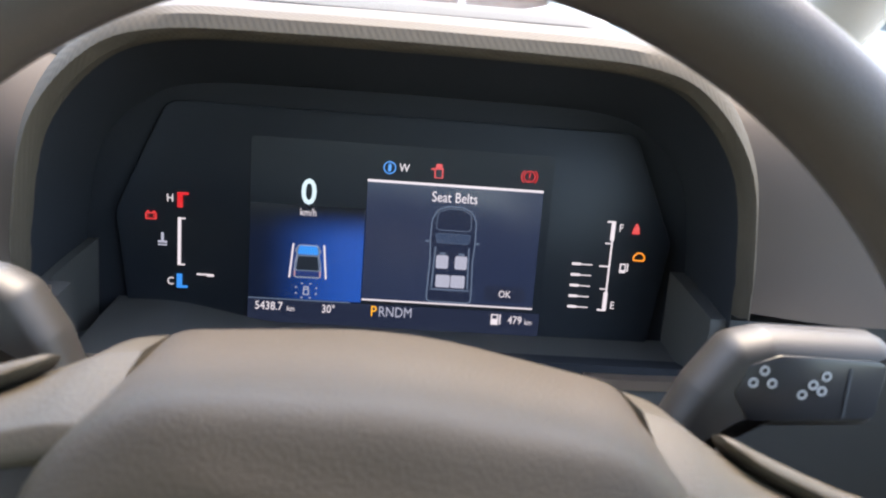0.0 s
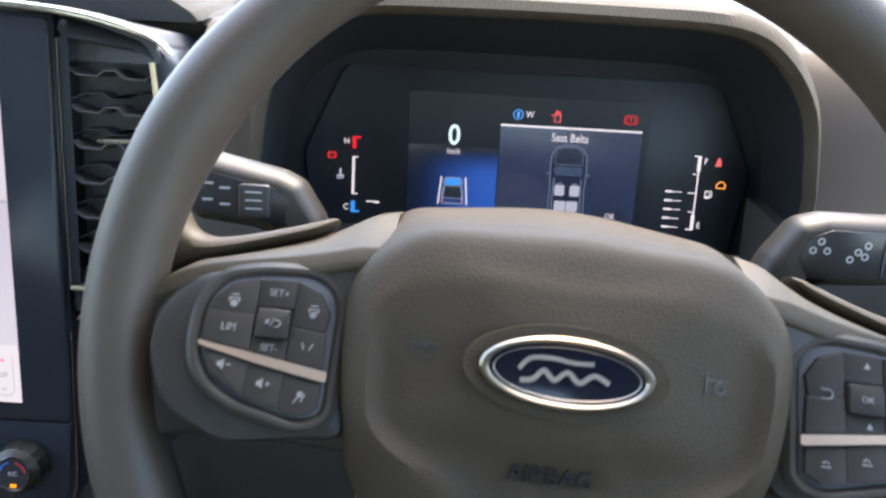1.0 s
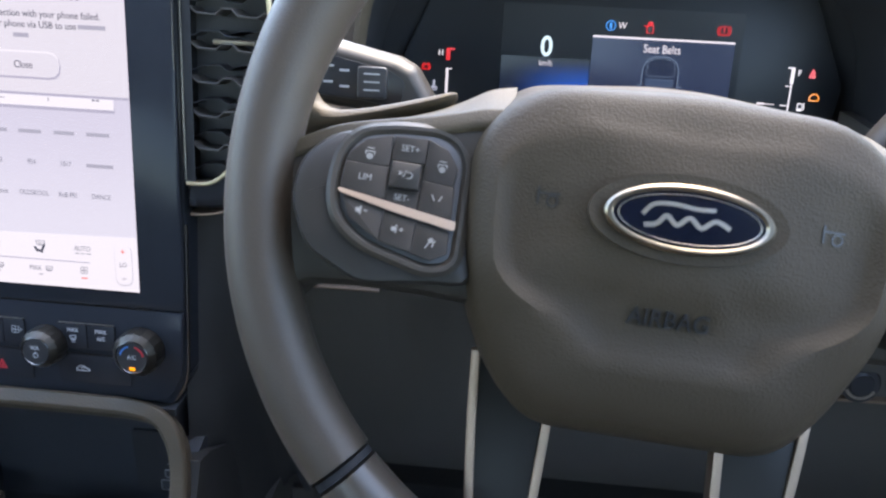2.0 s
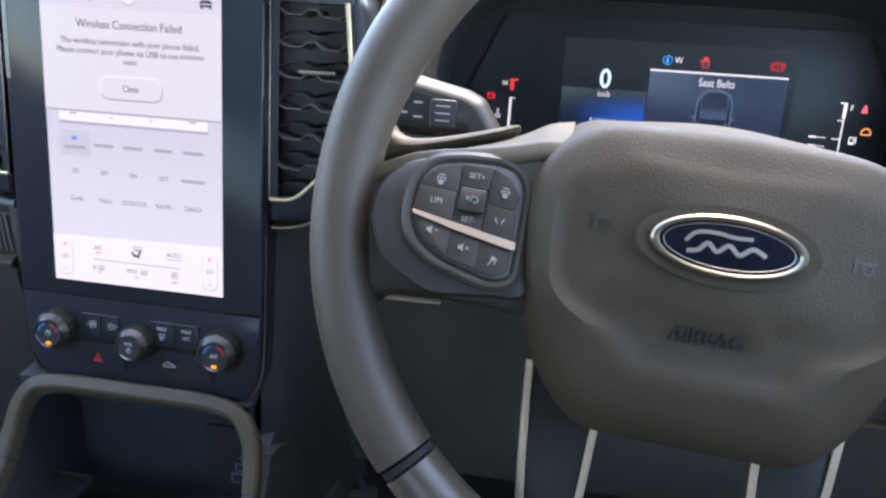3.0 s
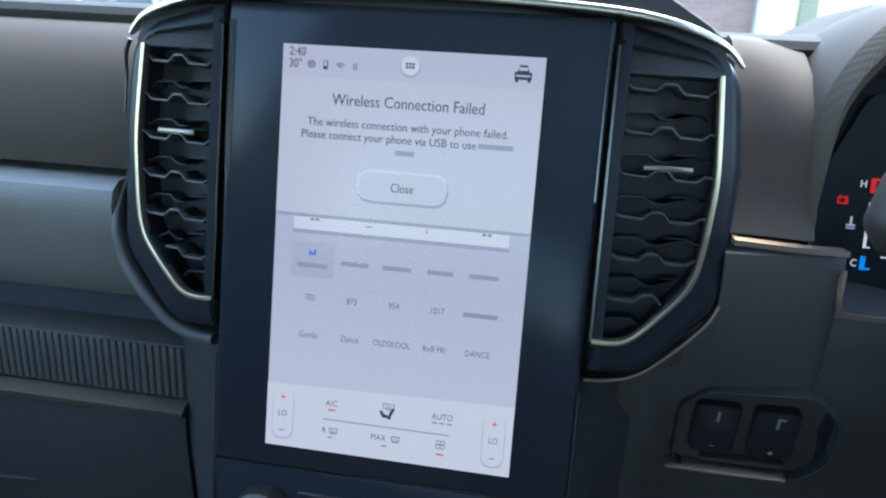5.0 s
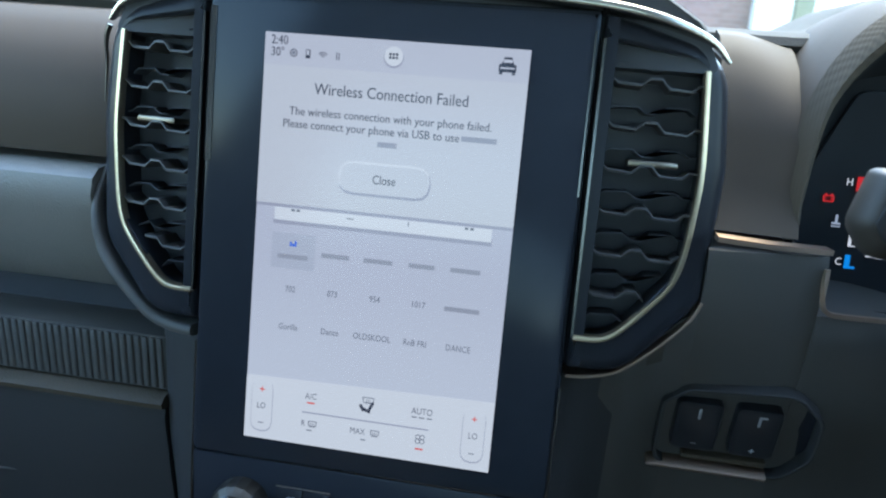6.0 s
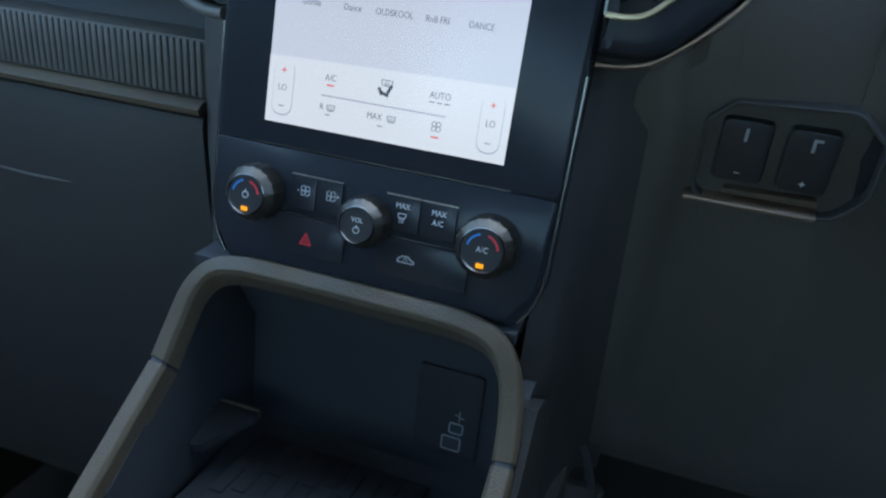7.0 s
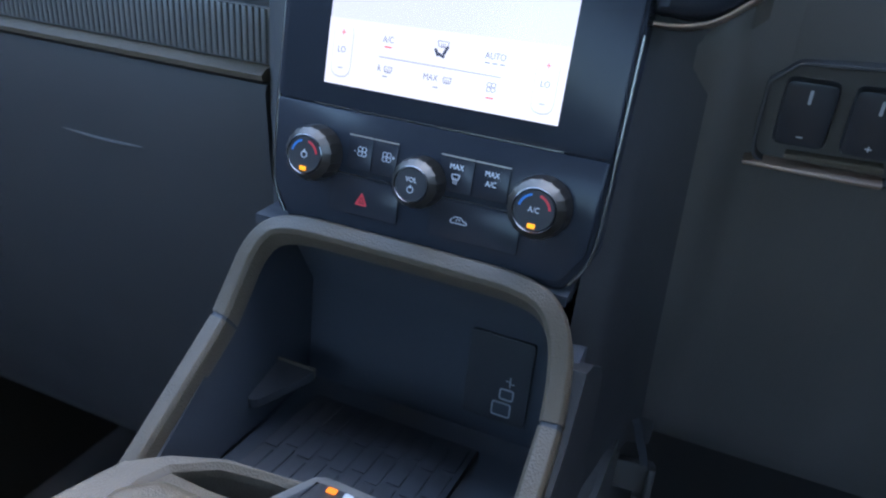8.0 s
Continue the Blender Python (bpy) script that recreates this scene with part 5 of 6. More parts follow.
def toward(loop, d, cx=0.0, cy=-0.014):
    """The outline drawn in by d metres, further along its foot, and rounding off to an oval."""
    out, k = [], step01(0.022, 0.060, d)
    for x, y in loop:
        v = Vector((x - cx, y - cy))
        e = d * (0.62 + 0.30 * step01(0.000, 0.040, y) + 0.95 * step01(-0.030, -0.085, y))
        s = max(0.02, 1 - e / v.length)
        p = Vector((v.x * s, v.y * s))
        a = math.atan2(v.y / 0.078, v.x / 0.088)
        q = Vector((0.088 * math.cos(a), 0.072 * math.sin(a))) * max(0.02, 1 - d / 0.082)
        p = p.lerp(q, k)
        out.append((cx + p.x, cy + p.y))
    return out


def hub_z(y, base, dip):
    """The face rises to the middle; the ridge round its lower half follows dip."""
    return base - (dip * (1 - step01(-0.01, 0.028, y)))


BACK = [(-0.050, -0.0965), (0.050, -0.0965), (0.069, -0.078), (0.0845, -0.048), (0.0900, -0.018), (0.0920, 0.034), (0.070, 0.0550), (0.0, 0.0640), (-0.070, 0.0550), (-0.0920, 0.034), (-0.0900, -0.018), (-0.0845, -0.048), (-0.069, -0.078)]
hb = rounded(BACK, [0.2, 0.2, 0.2, 0.2, 0.2, 0.02, 0.02, 0.2, 0.02, 0.02, 0.2, 0.2, 0.2], 5)


def between(a, b, k):
    return [(x + (u - x) * k, y + (v - y) * k) for (x, y), (u, v) in zip(a, b)]


loops = [at(toward(hb, 0.006), -0.058), at(hb, -0.050), at(between(hb, hl, 0.25), -0.036), at(between(hb, hl, 0.65), -0.018), at(hl, -0.006), at(toward(hl, 0.0015), -0.0005)]
for d, z, dip in ((0.0045, 0.0078, 0.0), (0.0075, 0.0125, 0.0), (0.0115, 0.0154, -0.0002), (0.016, 0.0172, -0.0010), (0.0200, 0.0185, -0.0017), (0.0228, 0.0194, -0.0016), (0.0255, 0.0203, 0.0006), (0.0285, 0.0214, 0.0038), (0.0315, 0.0224, 0.0055), (0.0355, 0.0234, 0.0060), (0.044, 0.0250, 0.0050), (0.053, 0.0262, 0.0030), (0.065, 0.0272, 0.0015), (0.08, 0.0275, 0.0)):
    loops.append([(x, y, hub_z(y, z, dip)) for x, y in toward(hl, d)])
bm = loft(bmesh.new(), loops)
bmesh.ops.recalc_face_normals(bm, faces=bm.faces)
hub_tree = BVHTree.FromBMesh(bm)


def drape(ob, lift):
    """Lays a flat mark on the airbag cover."""
    z0 = min(v.co.z for v in ob.data.vertices)
    for v in ob.data.vertices:
        hit = hub_tree.ray_cast(Vector((v.co.x, v.co.y, 0.2)), Vector((0, 0, -1)))[0]
        v.co.z = (hit.z if hit else 0.02) + (v.co.z - z0) + lift
    return ob


part("airbag_cover", bm, HUBSKIN, wheel, "grained dark grey airbag cover with a ridge")
EX, EY = -0.0022, -0.0062
emblem = part("emblem_recess", loft(bmesh.new(), [at(ellipse(EX, EY, 0.0375, 0.0172), 0.0225), at(ellipse(EX, EY, 0.0372, 0.0169), 0.0283), at(ellipse(EX, EY, 0.0330, 0.0142), 0.0278)]), HUBSKIN, wheel)
badge = part("emblem", loft(bmesh.new(), [at(ellipse(EX, EY, 0.0300, 0.0116), 0.0270), at(ellipse(EX, EY, 0.0298, 0.0114), 0.0298), at(ellipse(EX, EY, 0.015, 0.006), 0.0303)]), NAVY, wheel, "dark navy oval badge with a chrome rim")
part("emblem_rim", hoop(bmesh.new(), ellipse(EX, EY, 0.0315, 0.0130, 64), ellipse(EX, EY, 0.0281, 0.0104, 64), 0.0265, 0.0310, 0.0009), BADGERIM, badge)
part("emblem_line", hoop(bmesh.new(), ellipse(EX, EY, 0.0266, 0.0093, 64), ellipse(EX, EY, 0.0262, 0.0090, 64), 0.0296, 0.0304, 0.0001), SILVER, badge)
# plain silver strokes on the badge
STROKES = (([(-0.0175, 0.0000), (-0.0135, 0.0042), (-0.0060, 0.0050), (0.0020, 0.0042), (0.0090, 0.0046)], 0.0008), ([(-0.0165, -0.0040), (-0.0120, -0.0030), (-0.0085, 0.0004), (-0.0045, -0.0026), (0.0000, 0.0006), (0.0045, -0.0026), (0.0095, 0.0006), (0.0150, -0.0016)], 0.0009))
for pts, w in STROKES:
    bm = sweep(bmesh.new(), smooth_path([(EX + x, EY + y, 0.0304) for x, y in pts], 6), [(-w, -0.0003), (w, -0.0003), (w, 0.0003), (-w, 0.0003)])
    part("emblem_flourish", bm, SILVER, badge)
drape(words("airbag_mark", "AIRBAG", -0.0023, -0.0450, 0.0, 0.0098, BUTTON, wheel, 0.93, thick=0.0005), 0.0002)
for sg in (-1, 1):
    x = sg * 0.0545
    drape(bar("horn_mark", x - 0.0040, -0.0035, 0.0007, 0.0070, 0.0, BUTTON, wheel), 0.0002)
    drape(bar("horn_mark", x, -0.0024, 0.0090, 0.0007, 0.0, BUTTON, wheel), 0.0002)
    drape(ring("horn_mark", x + 0.0016, -0.0052, 0.0024, 0.0007, 0.0, BUTTON, wheel, 16), 0.0002)

# side spokes with their control pods
KEYMARK = surface("dim_key_print", (0.17, 0.165, 0.155), 0.5, wear=0.05)
PODBLACK = surface("pod_black", (0.016, 0.0145, 0.0125), 0.42, spec=0.22, wear=0.15, wear_scale=60)
LEVER = surface("lever_plastic", (0.022, 0.0185, 0.0145), 0.48, spec=0.3, grain=0.2, scale=1200, depth=0.0002)
SPOKE = [(0.064, -0.052), (0.100, -0.050), (0.130, -0.050), (0.150, -0.052), (0.168, -0.074), (0.1755, -0.03), (0.1755, 0.012), (0.160, 0.006), (0.147, 0.0125), (0.120, 0.0190), (0.094, 0.0250), (0.064, 0.030)]
POD = [(0.0800, -0.036), (0.095, -0.0365), (0.124, -0.0405), (0.1475, -0.029), (0.1565, -0.010), (0.1562, 0.008), (0.1450, 0.0200), (0.120, 0.0275), (0.092, 0.0330), (0.0800, 0.034)]
KEY_BED = [(0.0905, -0.0262), (0.0985, -0.0284), (0.124, -0.0215), (0.1345, -0.0130), (0.1372, -0.0010), (0.1362, 0.0118), (0.1310, 0.0192), (0.118, 0.0224), (0.102, 0.0236), (0.0950, 0.0208), (0.0908, 0.0140)]
KEYBLACK = surface("control_key_black", (0.021, 0.0175, 0.0145), 0.55, spec=0.18, wear=0.15, wear_scale=60)


def fit_bed(x, y):
    """Draws the key layout in to the bed."""
    return math.copysign(0.0888 + (abs(x) - 0.0888) * 0.945, x), y * 0.94


def pod_lean(v):
    v.co.z += 0.20 * (abs(v.co.x) - 0.115) - 0.25 * v.co.y


def sided(pts, sg):
    return pts if sg > 0 else mirror(pts)


def pod_part(name, pts, z0, z1, mat, parent, sg, bev=0.0006, r=0.0012, label=""):
    if name in ("key", "rocker_key", "trim_blade"):
        pts = [fit_bed(*p) for p in pts]
    if name == "key":
        pts, r, bev = inset(pts, -0.00045), 0.0006, 0.0004
    return solid(name, sided(rounded(pts, r, 3), sg), z0, z1, mat, parent, bev, label, pod_lean)


def pod_words(body, x, y, size, parent, z=0.0162):
    x, y = fit_bed(x, y)
    ob = words("key_label", body, x, y, 0, size * 0.92, KEYMARK, parent, 0.9)
    for v in ob.data.vertices:
        v.co.z += z + 0.20 * (abs(v.co.x) - 0.115) - 0.25 * v.co.y
    return ob


def pod_bar(x, y, w, h, parent, mat=None, z=0.0163, turn=0.0):
    bm = plate(bmesh.new(), box2(-w / 2, -h / 2, w / 2, h / 2), -0.0002, 0.0)
    x, y = fit_bed(x, y)
    bm.transform(pose(x, y, z, 0, 0, turn))
    for v in bm.verts:
        pod_lean(v)
    return part("key_icon", bm, mat or KEYMARK, parent)


def pod_ring(x, y, r, parent, a0=0, a1=360):
    n = 12
    x, y = fit_bed(x, y)
    pts = [(x + r * math.cos(radians(a0 + (a1 - a0) * i / n)), y + r * math.sin(radians(a0 + (a1 - a0) * i / n))) for i in range(n + 1)]
    pts += [(x + (r - 0.0004) * math.cos(radians(a1 + (a0 - a1) * i / n)), y + (r - 0.0004) * math.sin(radians(a1 + (a0 - a1) * i / n))) for i in range(n + 1)]
    bm = plate(bmesh.new(), pts, 0.0159, 0.0163)
    for v in bm.verts:
        pod_lean(v)
    return part("key_icon", bm, KEYMARK, parent)


for sg in (-1, 1):
    bm = loft(bmesh.new(), [at(l, z) for l, z in ((inset(sided(rounded(SPOKE, 0.010, 4), sg), 0.003), -0.034), (sided(rounded(SPOKE, 0.010, 4), sg), -0.026), (sided(rounded(SPOKE, 0.010, 4), sg), -0.004), (inset(sided(rounded(SPOKE, 0.010, 4), sg), 0.0025), 0.002), (inset(sided(rounded(SPOKE, 0.010, 4), sg), 0.006), 0.004))])
    part("spoke", bm, LEVER, wheel)
    # padded upper arm that sweeps up behind the airbag cover
    arm_path = [(0.170, 0.008, 0.002), (0.1575, 0.0178, 0.0085), (0.145, 0.0215, 0.0145), (0.131, 0.0256, 0.0182), (0.1095, 0.0331, 0.0225), (0.0954, 0.0399, 0.026), (0.0845, 0.0462, 0.029), (0.073, 0.0490, 0.030)]
    loops = []
    for x, yb, yf in smooth_path(arm_path, 4):
        deep = step01(0.156, 0.120, x)
        sec = rounded([(yb - 0.020, -0.037 - 0.021 * deep), ((yb + 0.026) * (1 + 0.059 * deep) - 0.026, -0.034 - 0.021 * deep), (yb, -0.028), (yf + 0.002, 0.002), (yf - 0.006, 0.006), (yf - 0.012, -0.004)], 0.0035, 3)
        loops.append([(sg * x, y, z) for y, z in sec])
    part("spoke_arm", loft(bmesh.new(), loops), LEATHER, wheel, "grained upper spoke arm")
    loops = []
    for x, yt, yb in smooth_path([(0.1745, 0.052, 0.004), (0.169, 0.041, 0.0115), (0.163, 0.0325, 0.0150), (0.1554, 0.0296, 0.0175), (0.146, 0.0305, 0.0205), (0.130, 0.0347, 0.0262), (0.1106, 0.0411, 0.0333), (0.1035, 0.0437, 0.0380), (0.1003, 0.0440, 0.0420)], 4):
        h = (yt - yb) / 2
        w = 0.0125 * min(1.0, 0.25 + h / 0.0052)
        loops.append([(sg * x, (yt + yb) / 2 + h * math.cos(q), -0.036 + w * math.sin(q)) for q in (2 * math.pi * i / 16 for i in range(16))])
    bm = loft(bmesh.new(), loops)
    part("thumb_rest", bm, LEATHER, wheel, "leather thumb rest growing out of the rim")
    pd = pod_part("control_pod", POD, -0.004, 0.0115, PODBLACK, wheel, sg, 0.005, 0.022, "satin black control pod")
    pd.location.y = -0.008
    bed = rounded(inset(KEY_BED, -0.0004), 0.05, 6)
    part("key_surround", (lambda b: [pod_lean(v) for v in b.verts] and b)(hoop(bmesh.new(), sided(inset(bed, -0.0056), sg), sided(bed, sg), 0.004, 0.0144, 0.0020)), LEVER, pd, "satin dark surround of the keys")
    pod_part("key_bed", inset(KEY_BED, -0.0006), 0.010, 0.0132, BLACK, pd, sg, 0.0005, 0.05)
    pod_part("trim_blade", [(0.0900, -0.0144), (0.0900, -0.0116), (0.1395, -0.0042), (0.1385, -0.0050), (0.1180, -0.0096)], 0.012, 0.0166, BRONZE, pd, sg, 0.0006, 0.0005, "satin bronze divider blade")
    pod_part("key", [(0.1215, 0.0090), (0.1388, 0.0090), (0.1380, 0.0120), (0.1320, 0.0190), (0.1220, 0.0222)], 0.012, 0.0156, KEYBLACK, pd, sg)
    pod_part("key", [(0.1212, -0.0055), (0.1390, -0.0030), (0.1388, 0.0080), (0.1215, 0.0080)], 0.012, 0.0156, KEYBLACK, pd, sg)
    pod_part("key", [(0.1068, 0.0125), (0.1205, 0.0125), (0.1205, 0.0225), (0.1068, 0.0232)], 0.012, 0.0148, KEYBLACK, pd, sg)
    pod_part("rocker_key", [(0.1072, 0.0000), (0.1200, 0.0000), (0.1200, 0.0115), (0.1072, 0.0115)], 0.012, 0.0172, KEYBLACK, pd, sg, 0.0008, 0.001, "raised rocker key")
    pod_part("key", [(0.1070, -0.0085), (0.1202, -0.0062), (0.1202, -0.0010), (0.1070, -0.0010)], 0.012, 0.0148, KEYBLACK, pd, sg)
    pod_part("key", [(0.0935, 0.0045), (0.1058, 0.0055), (0.1058, 0.0230), (0.0975, 0.0195), (0.0925, 0.0120)], 0.012, 0.0156, KEYBLACK, pd, sg)
    pod_part("key", [(0.0918, -0.0098), (0.1058, -0.0080), (0.1058, 0.0045), (0.0928, 0.0035)], 0.012, 0.0156, KEYBLACK, pd, sg)
    pod_part("key", [(0.1205, -0.0230), (0.1332, -0.0155), (0.1375, -0.0068), (0.1205, -0.0105)], 0.012, 0.0156, KEYBLACK, pd, sg)
    pod_part("key", [(0.1065, -0.0262), (0.1195, -0.0235), (0.1195, -0.0110), (0.1065, -0.0138)], 0.012, 0.0156, KEYBLACK, pd, sg)
    pod_part("key", [(0.0915, -0.0250), (0.0975, -0.0285), (0.1055, -0.0268), (0.1055, -0.0142), (0.0920, -0.0162)], 0.012, 0.0156, KEYBLACK, pd, sg)
    if sg < 0:
        for body, x, y, s, z in (("SET+", -0.1135, 0.0178, 0.0042, 0.0153), ("LIM", -0.1300, 0.0024, 0.0043, 0.0161), ("SET-", -0.1136, -0.0042, 0.0040, 0.0153), ("×/", -0.1150, 0.0060, 0.0048, 0.0177)):
            pod_words(body, x, y, s, pd, z)
        pod_ring(-0.1120, 0.0058, 0.0015, pd, -120, 120).location.z = 0.0014
        for x, y in ((-0.1298, 0.0140), (-0.0988, 0.0130)):
            pod_bar(x, y, 0.0040, 0.0005, pd)
            pod_bar(x, y + 0.0014, 0.0028, 0.0005, pd)
            pod_bar(x - 0.0018, y - 0.0006, 0.0005, 0.0016, pd)
            pod_bar(x + 0.0018, y - 0.0006, 0.0005, 0.0016, pd)
            pod_ring(x, y - 0.0022, 0.0013, pd)
        for x, y in ((-0.1293, -0.0120), (-0.1135, -0.0178)):
            pod_bar(x - 0.0012, y, 0.0014, 0.0018, pd)
            pod_bar(x, y, 0.0006, 0.0034, pd)
            pod_bar(x + 0.0022, y, 0.0016, 0.0004, pd)
        pod_bar(-0.1113, -0.0178, 0.0004, 0.0016, pd)
        for d in (-0.0016, 0.0016):
            pod_bar(-0.0990 + d, -0.0020, 0.0005, 0.0026, pd, turn=25 if d < 0 else -25)
        pod_ring(-0.0985, -0.0205, 0.0011, pd)
        pod_bar(-0.0998, -0.0228, 0.0005, 0.0026, pd, turn=-30)
        pod_bar(-0.0972, -0.0218, 0.0005, 0.0030, pd, turn=-20)
    else:
        for y in (0.0178, -0.0042):
            lp = [(0.1125, y - 0.001), (0.1147, y - 0.001), (0.1136, y + 0.0012)]
            bm = plate(bmesh.new(), lp, 0.0150, 0.0153)
            for v in bm.verts:
                pod_lean(v)
            part("key_icon", bm, KEYMARK, pd)
        pod_words("OK", 0.1136, 0.0058, 0.0036, pd, 0.0177)
        pod_ring(0.1000, 0.0060, 0.0018, pd, -90, 90)
        pod_bar(0.0988, 0.0078, 0.0028, 0.0004, pd)
        pod_bar(0.0988, 0.0042, 0.0028, 0.0004, pd)
        for x, y in ((0.1293, -0.0120), (0.1130, -0.0180), (0.0985, -0.0210)):
            pod_ring(x, y, 0.0013, pd, 20, 160)
            pod_bar(x, y - 0.0008, 0.0034, 0.0005, pd)
    # lower arms with bright edges
    lo, li = (0.074, 0.042)
    arm = sided([(li, -0.175), (lo - 0.010, -0.175), (lo, -0.070), (li - 0.004, -0.070)], sg)
    solid("lower_spoke", arm, -0.046, -0.030, PODBLACK, wheel, 0.003)
    for x0, x1 in ((lo + 0.0005, lo - 0.0095), (li - 0.0045, li - 0.0005)):
        bm = sweep(bmesh.new(), smooth_path([(sg * x0, -0.072, -0.030), (sg * (x0 * 0.7 + x1 * 0.3), -0.11, -0.031), (sg * x1, -0.172, -0.033)], 5), rounded([(-0.0022, -0.008), (0.0022, -0.008), (0.0022, 0.002), (-0.0022, 0.002)], 0.001, 2))
        part("spoke_edge", bm, BRONZE, wheel, "satin bronze spoke edge")

# ---- column and stalks ----
column = thing("steering_column", W @ pose(0, 0, -0.06), "dark plastic steering column shroud behind the wheel", "steering column")
loops = []
for z, k in ((0.004, 0.80), (-0.004, 0.88), (-0.05, 1.0), (-0.20, 1.08)):
    loops.append(at(rounded([(-0.058 * k, -0.062 * k), (0.058 * k, -0.062 * k), (0.064 * k, 0.0), (0.05 * k, 0.040 * k), (-0.05 * k, 0.040 * k), (-0.064 * k, 0.0)], 0.012), z))
part("shroud", loft(bmesh.new(), loops[::-1]), PLASTIC, column)


def stalk(sg, label):
    """A flat lever that leaves the column, bends up and runs outwards; its broad face looks at the driver."""
    ob = thing("control_stalk", pose(-0.019, 0.2335, 1.139, 80), label, "stalk", "column stalks")
    loop = [(0.106, -0.032), (0.117, -0.028), (0.145, -0.016), (0.174, -0.013), (0.182, -0.001), (0.1755, 0.0205), (0.170, 0.0212), (0.130, 0.0125), (0.121, 0.0080), (0.111, -0.008), (0.103, -0.030)]
    if sg > 0:
        loop = [(0.100, -0.050), (0.112, -0.044), (0.128, -0.030), (0.178, -0.027), (0.181, 0.004), (0.176, 0.0070), (0.134, 0.0070), (0.121, 0.0035), (0.109, -0.014), (0.094, -0.046)]
    lp = sided(rounded(loop, 0.010, 6), sg)
    bm = loft(bmesh.new(), [at(inset(lp, 0.006), -0.020), at(inset(lp, 0.002), -0.017), at(lp, -0.012), at(lp, -0.006), at(inset(lp, 0.0008), -0.002), at(inset(lp, 0.0025), 0.0020), at(inset(lp, 0.0048), 0.0042), at(inset(lp, 0.0065), 0.0050)])
    body = part("lever", bm, LEVER, ob)
    plan = [(0.1285, -0.0240), (0.174, -0.0210), (0.175, 0.0005), (0.136, 0.0010), (0.126, -0.0030), (0.1215, -0.0140)] if sg > 0 else [(0.128, -0.0130), (0.146, -0.0098), (0.171, -0.0075), (0.1765, 0.0), (0.171, 0.0135), (0.134, 0.0060), (0.126, 0.0010)]
    face = sided(rounded(plan, 0.004, 4), sg)
    solid("face", face, 0.004, 0.0056, BUTTON, ob, 0.0004)
    return ob


left = stalk(-1, "dark wiper and lamp stalk with a raised square key")
solid("square_key", box2(-0.150, -0.0085, -0.135, 0.0075, 0.002), 0.005, 0.0085, SATIN, left, 0.001)
for x, y in ((-0.165, 0.007), (-0.1655, -0.001), (-0.157, 0.005), (-0.157, -0.003)):
    bar("stalk_icon", x, y, 0.0050, 0.0012, 0.0062, MARKDIM, left)
for y in (0.004, 0.0, -0.004):
    bar("stalk_icon", -0.1425, y, 0.008, 0.0008, 0.0089, MARKDIM, left)
right = stalk(1, "dark indicator stalk with two white mode signs")
for cx, cy, k in ((0.1308, -0.0072, 0), (0.1495, -0.0086, 1)):
    for dx, dy in ((-0.0040, -0.0024), (0.0040, -0.0024), (0.0, 0.0030)) if not k else ((-0.0045, -0.005), (-0.0005, -0.0005), (0.0045, 0.0035), (0.0036, -0.0030)):
        ring("stalk_icon", cx + dx * 0.85, cy + dy * 0.85, 0.0019, 0.0009, 0.0062, MARKDIM, right, 12)
bar("stalk_line", 0.1620, -0.0115, 0.0008, 0.018, 0.0062, BLACK, right)


# ---- centre console ----
console = thing("centre_console", Matrix(), "dark grey centre console with a grained open frame and phone tray", "centre console")
CL, CR, CM = -0.504, -0.296, -0.400

sec = rounded([(-0.0070, -0.011), (0.0070, -0.011), (0.0070, 0.0034), (0.0048, 0.0064), (-0.0046, 0.0064), (-0.0070, 0.0034)], [0.001, 0.001, 0.0015, 0.0015, 0.002, 0.002], 3)


def console_bar(name, pts, label="", mat=None, k=1.0):
    """A length of the frame; its broad side looks up and towards the driver."""
    loops, ps = [], [Vector(p) for p in pts]
    for i, p in enumerate(ps):
        t = (ps[min(i + 1, len(ps) - 1)] - ps[max(i - 1, 0)]).normalized()
        up = Vector((0, -0.62, 0.78))
        side = t.cross(up).normalized()
        loops.append([tuple(p + side * a * k * 0.9 + up * b * k) for a, b in sec])
    return part(name, loft(bmesh.new(), loops), mat or GREYPL, console, label)


for sg in (-1, 1):
    x = CM - 0.0046 + sg * 0.104
    console_bar("frame_leg", smooth_path([(x + sg * 0.006, 0.118, 0.752), (x + sg * 0.003, 0.154, 0.777), (x + sg * 0.001, 0.196, 0.8075), (x, 0.2285, 0.8305)], 6), "light-worn grained frame leg")
    console_bar("frame_joint", [(x, 0.2275, 0.8297), (x, 0.2312, 0.8335)], "", BLACK, 0.86)
half = [(-0.104, 0.2303, 0.8325), (-0.1015, 0.243, 0.852), (-0.0965, 0.2515, 0.8708), (-0.086, 0.2570, 0.8842), (-0.068, 0.2590, 0.8898), (-0.035, 0.2595, 0.8908)]
console_bar("frame_arch", smooth_path([(CM - 0.0046 + x, y, z) for x, y, z in half] + [(CM - 0.0046 - x, y, z) for x, y, z in half[::-1]], 6), "grained grey arch below the climate panel")
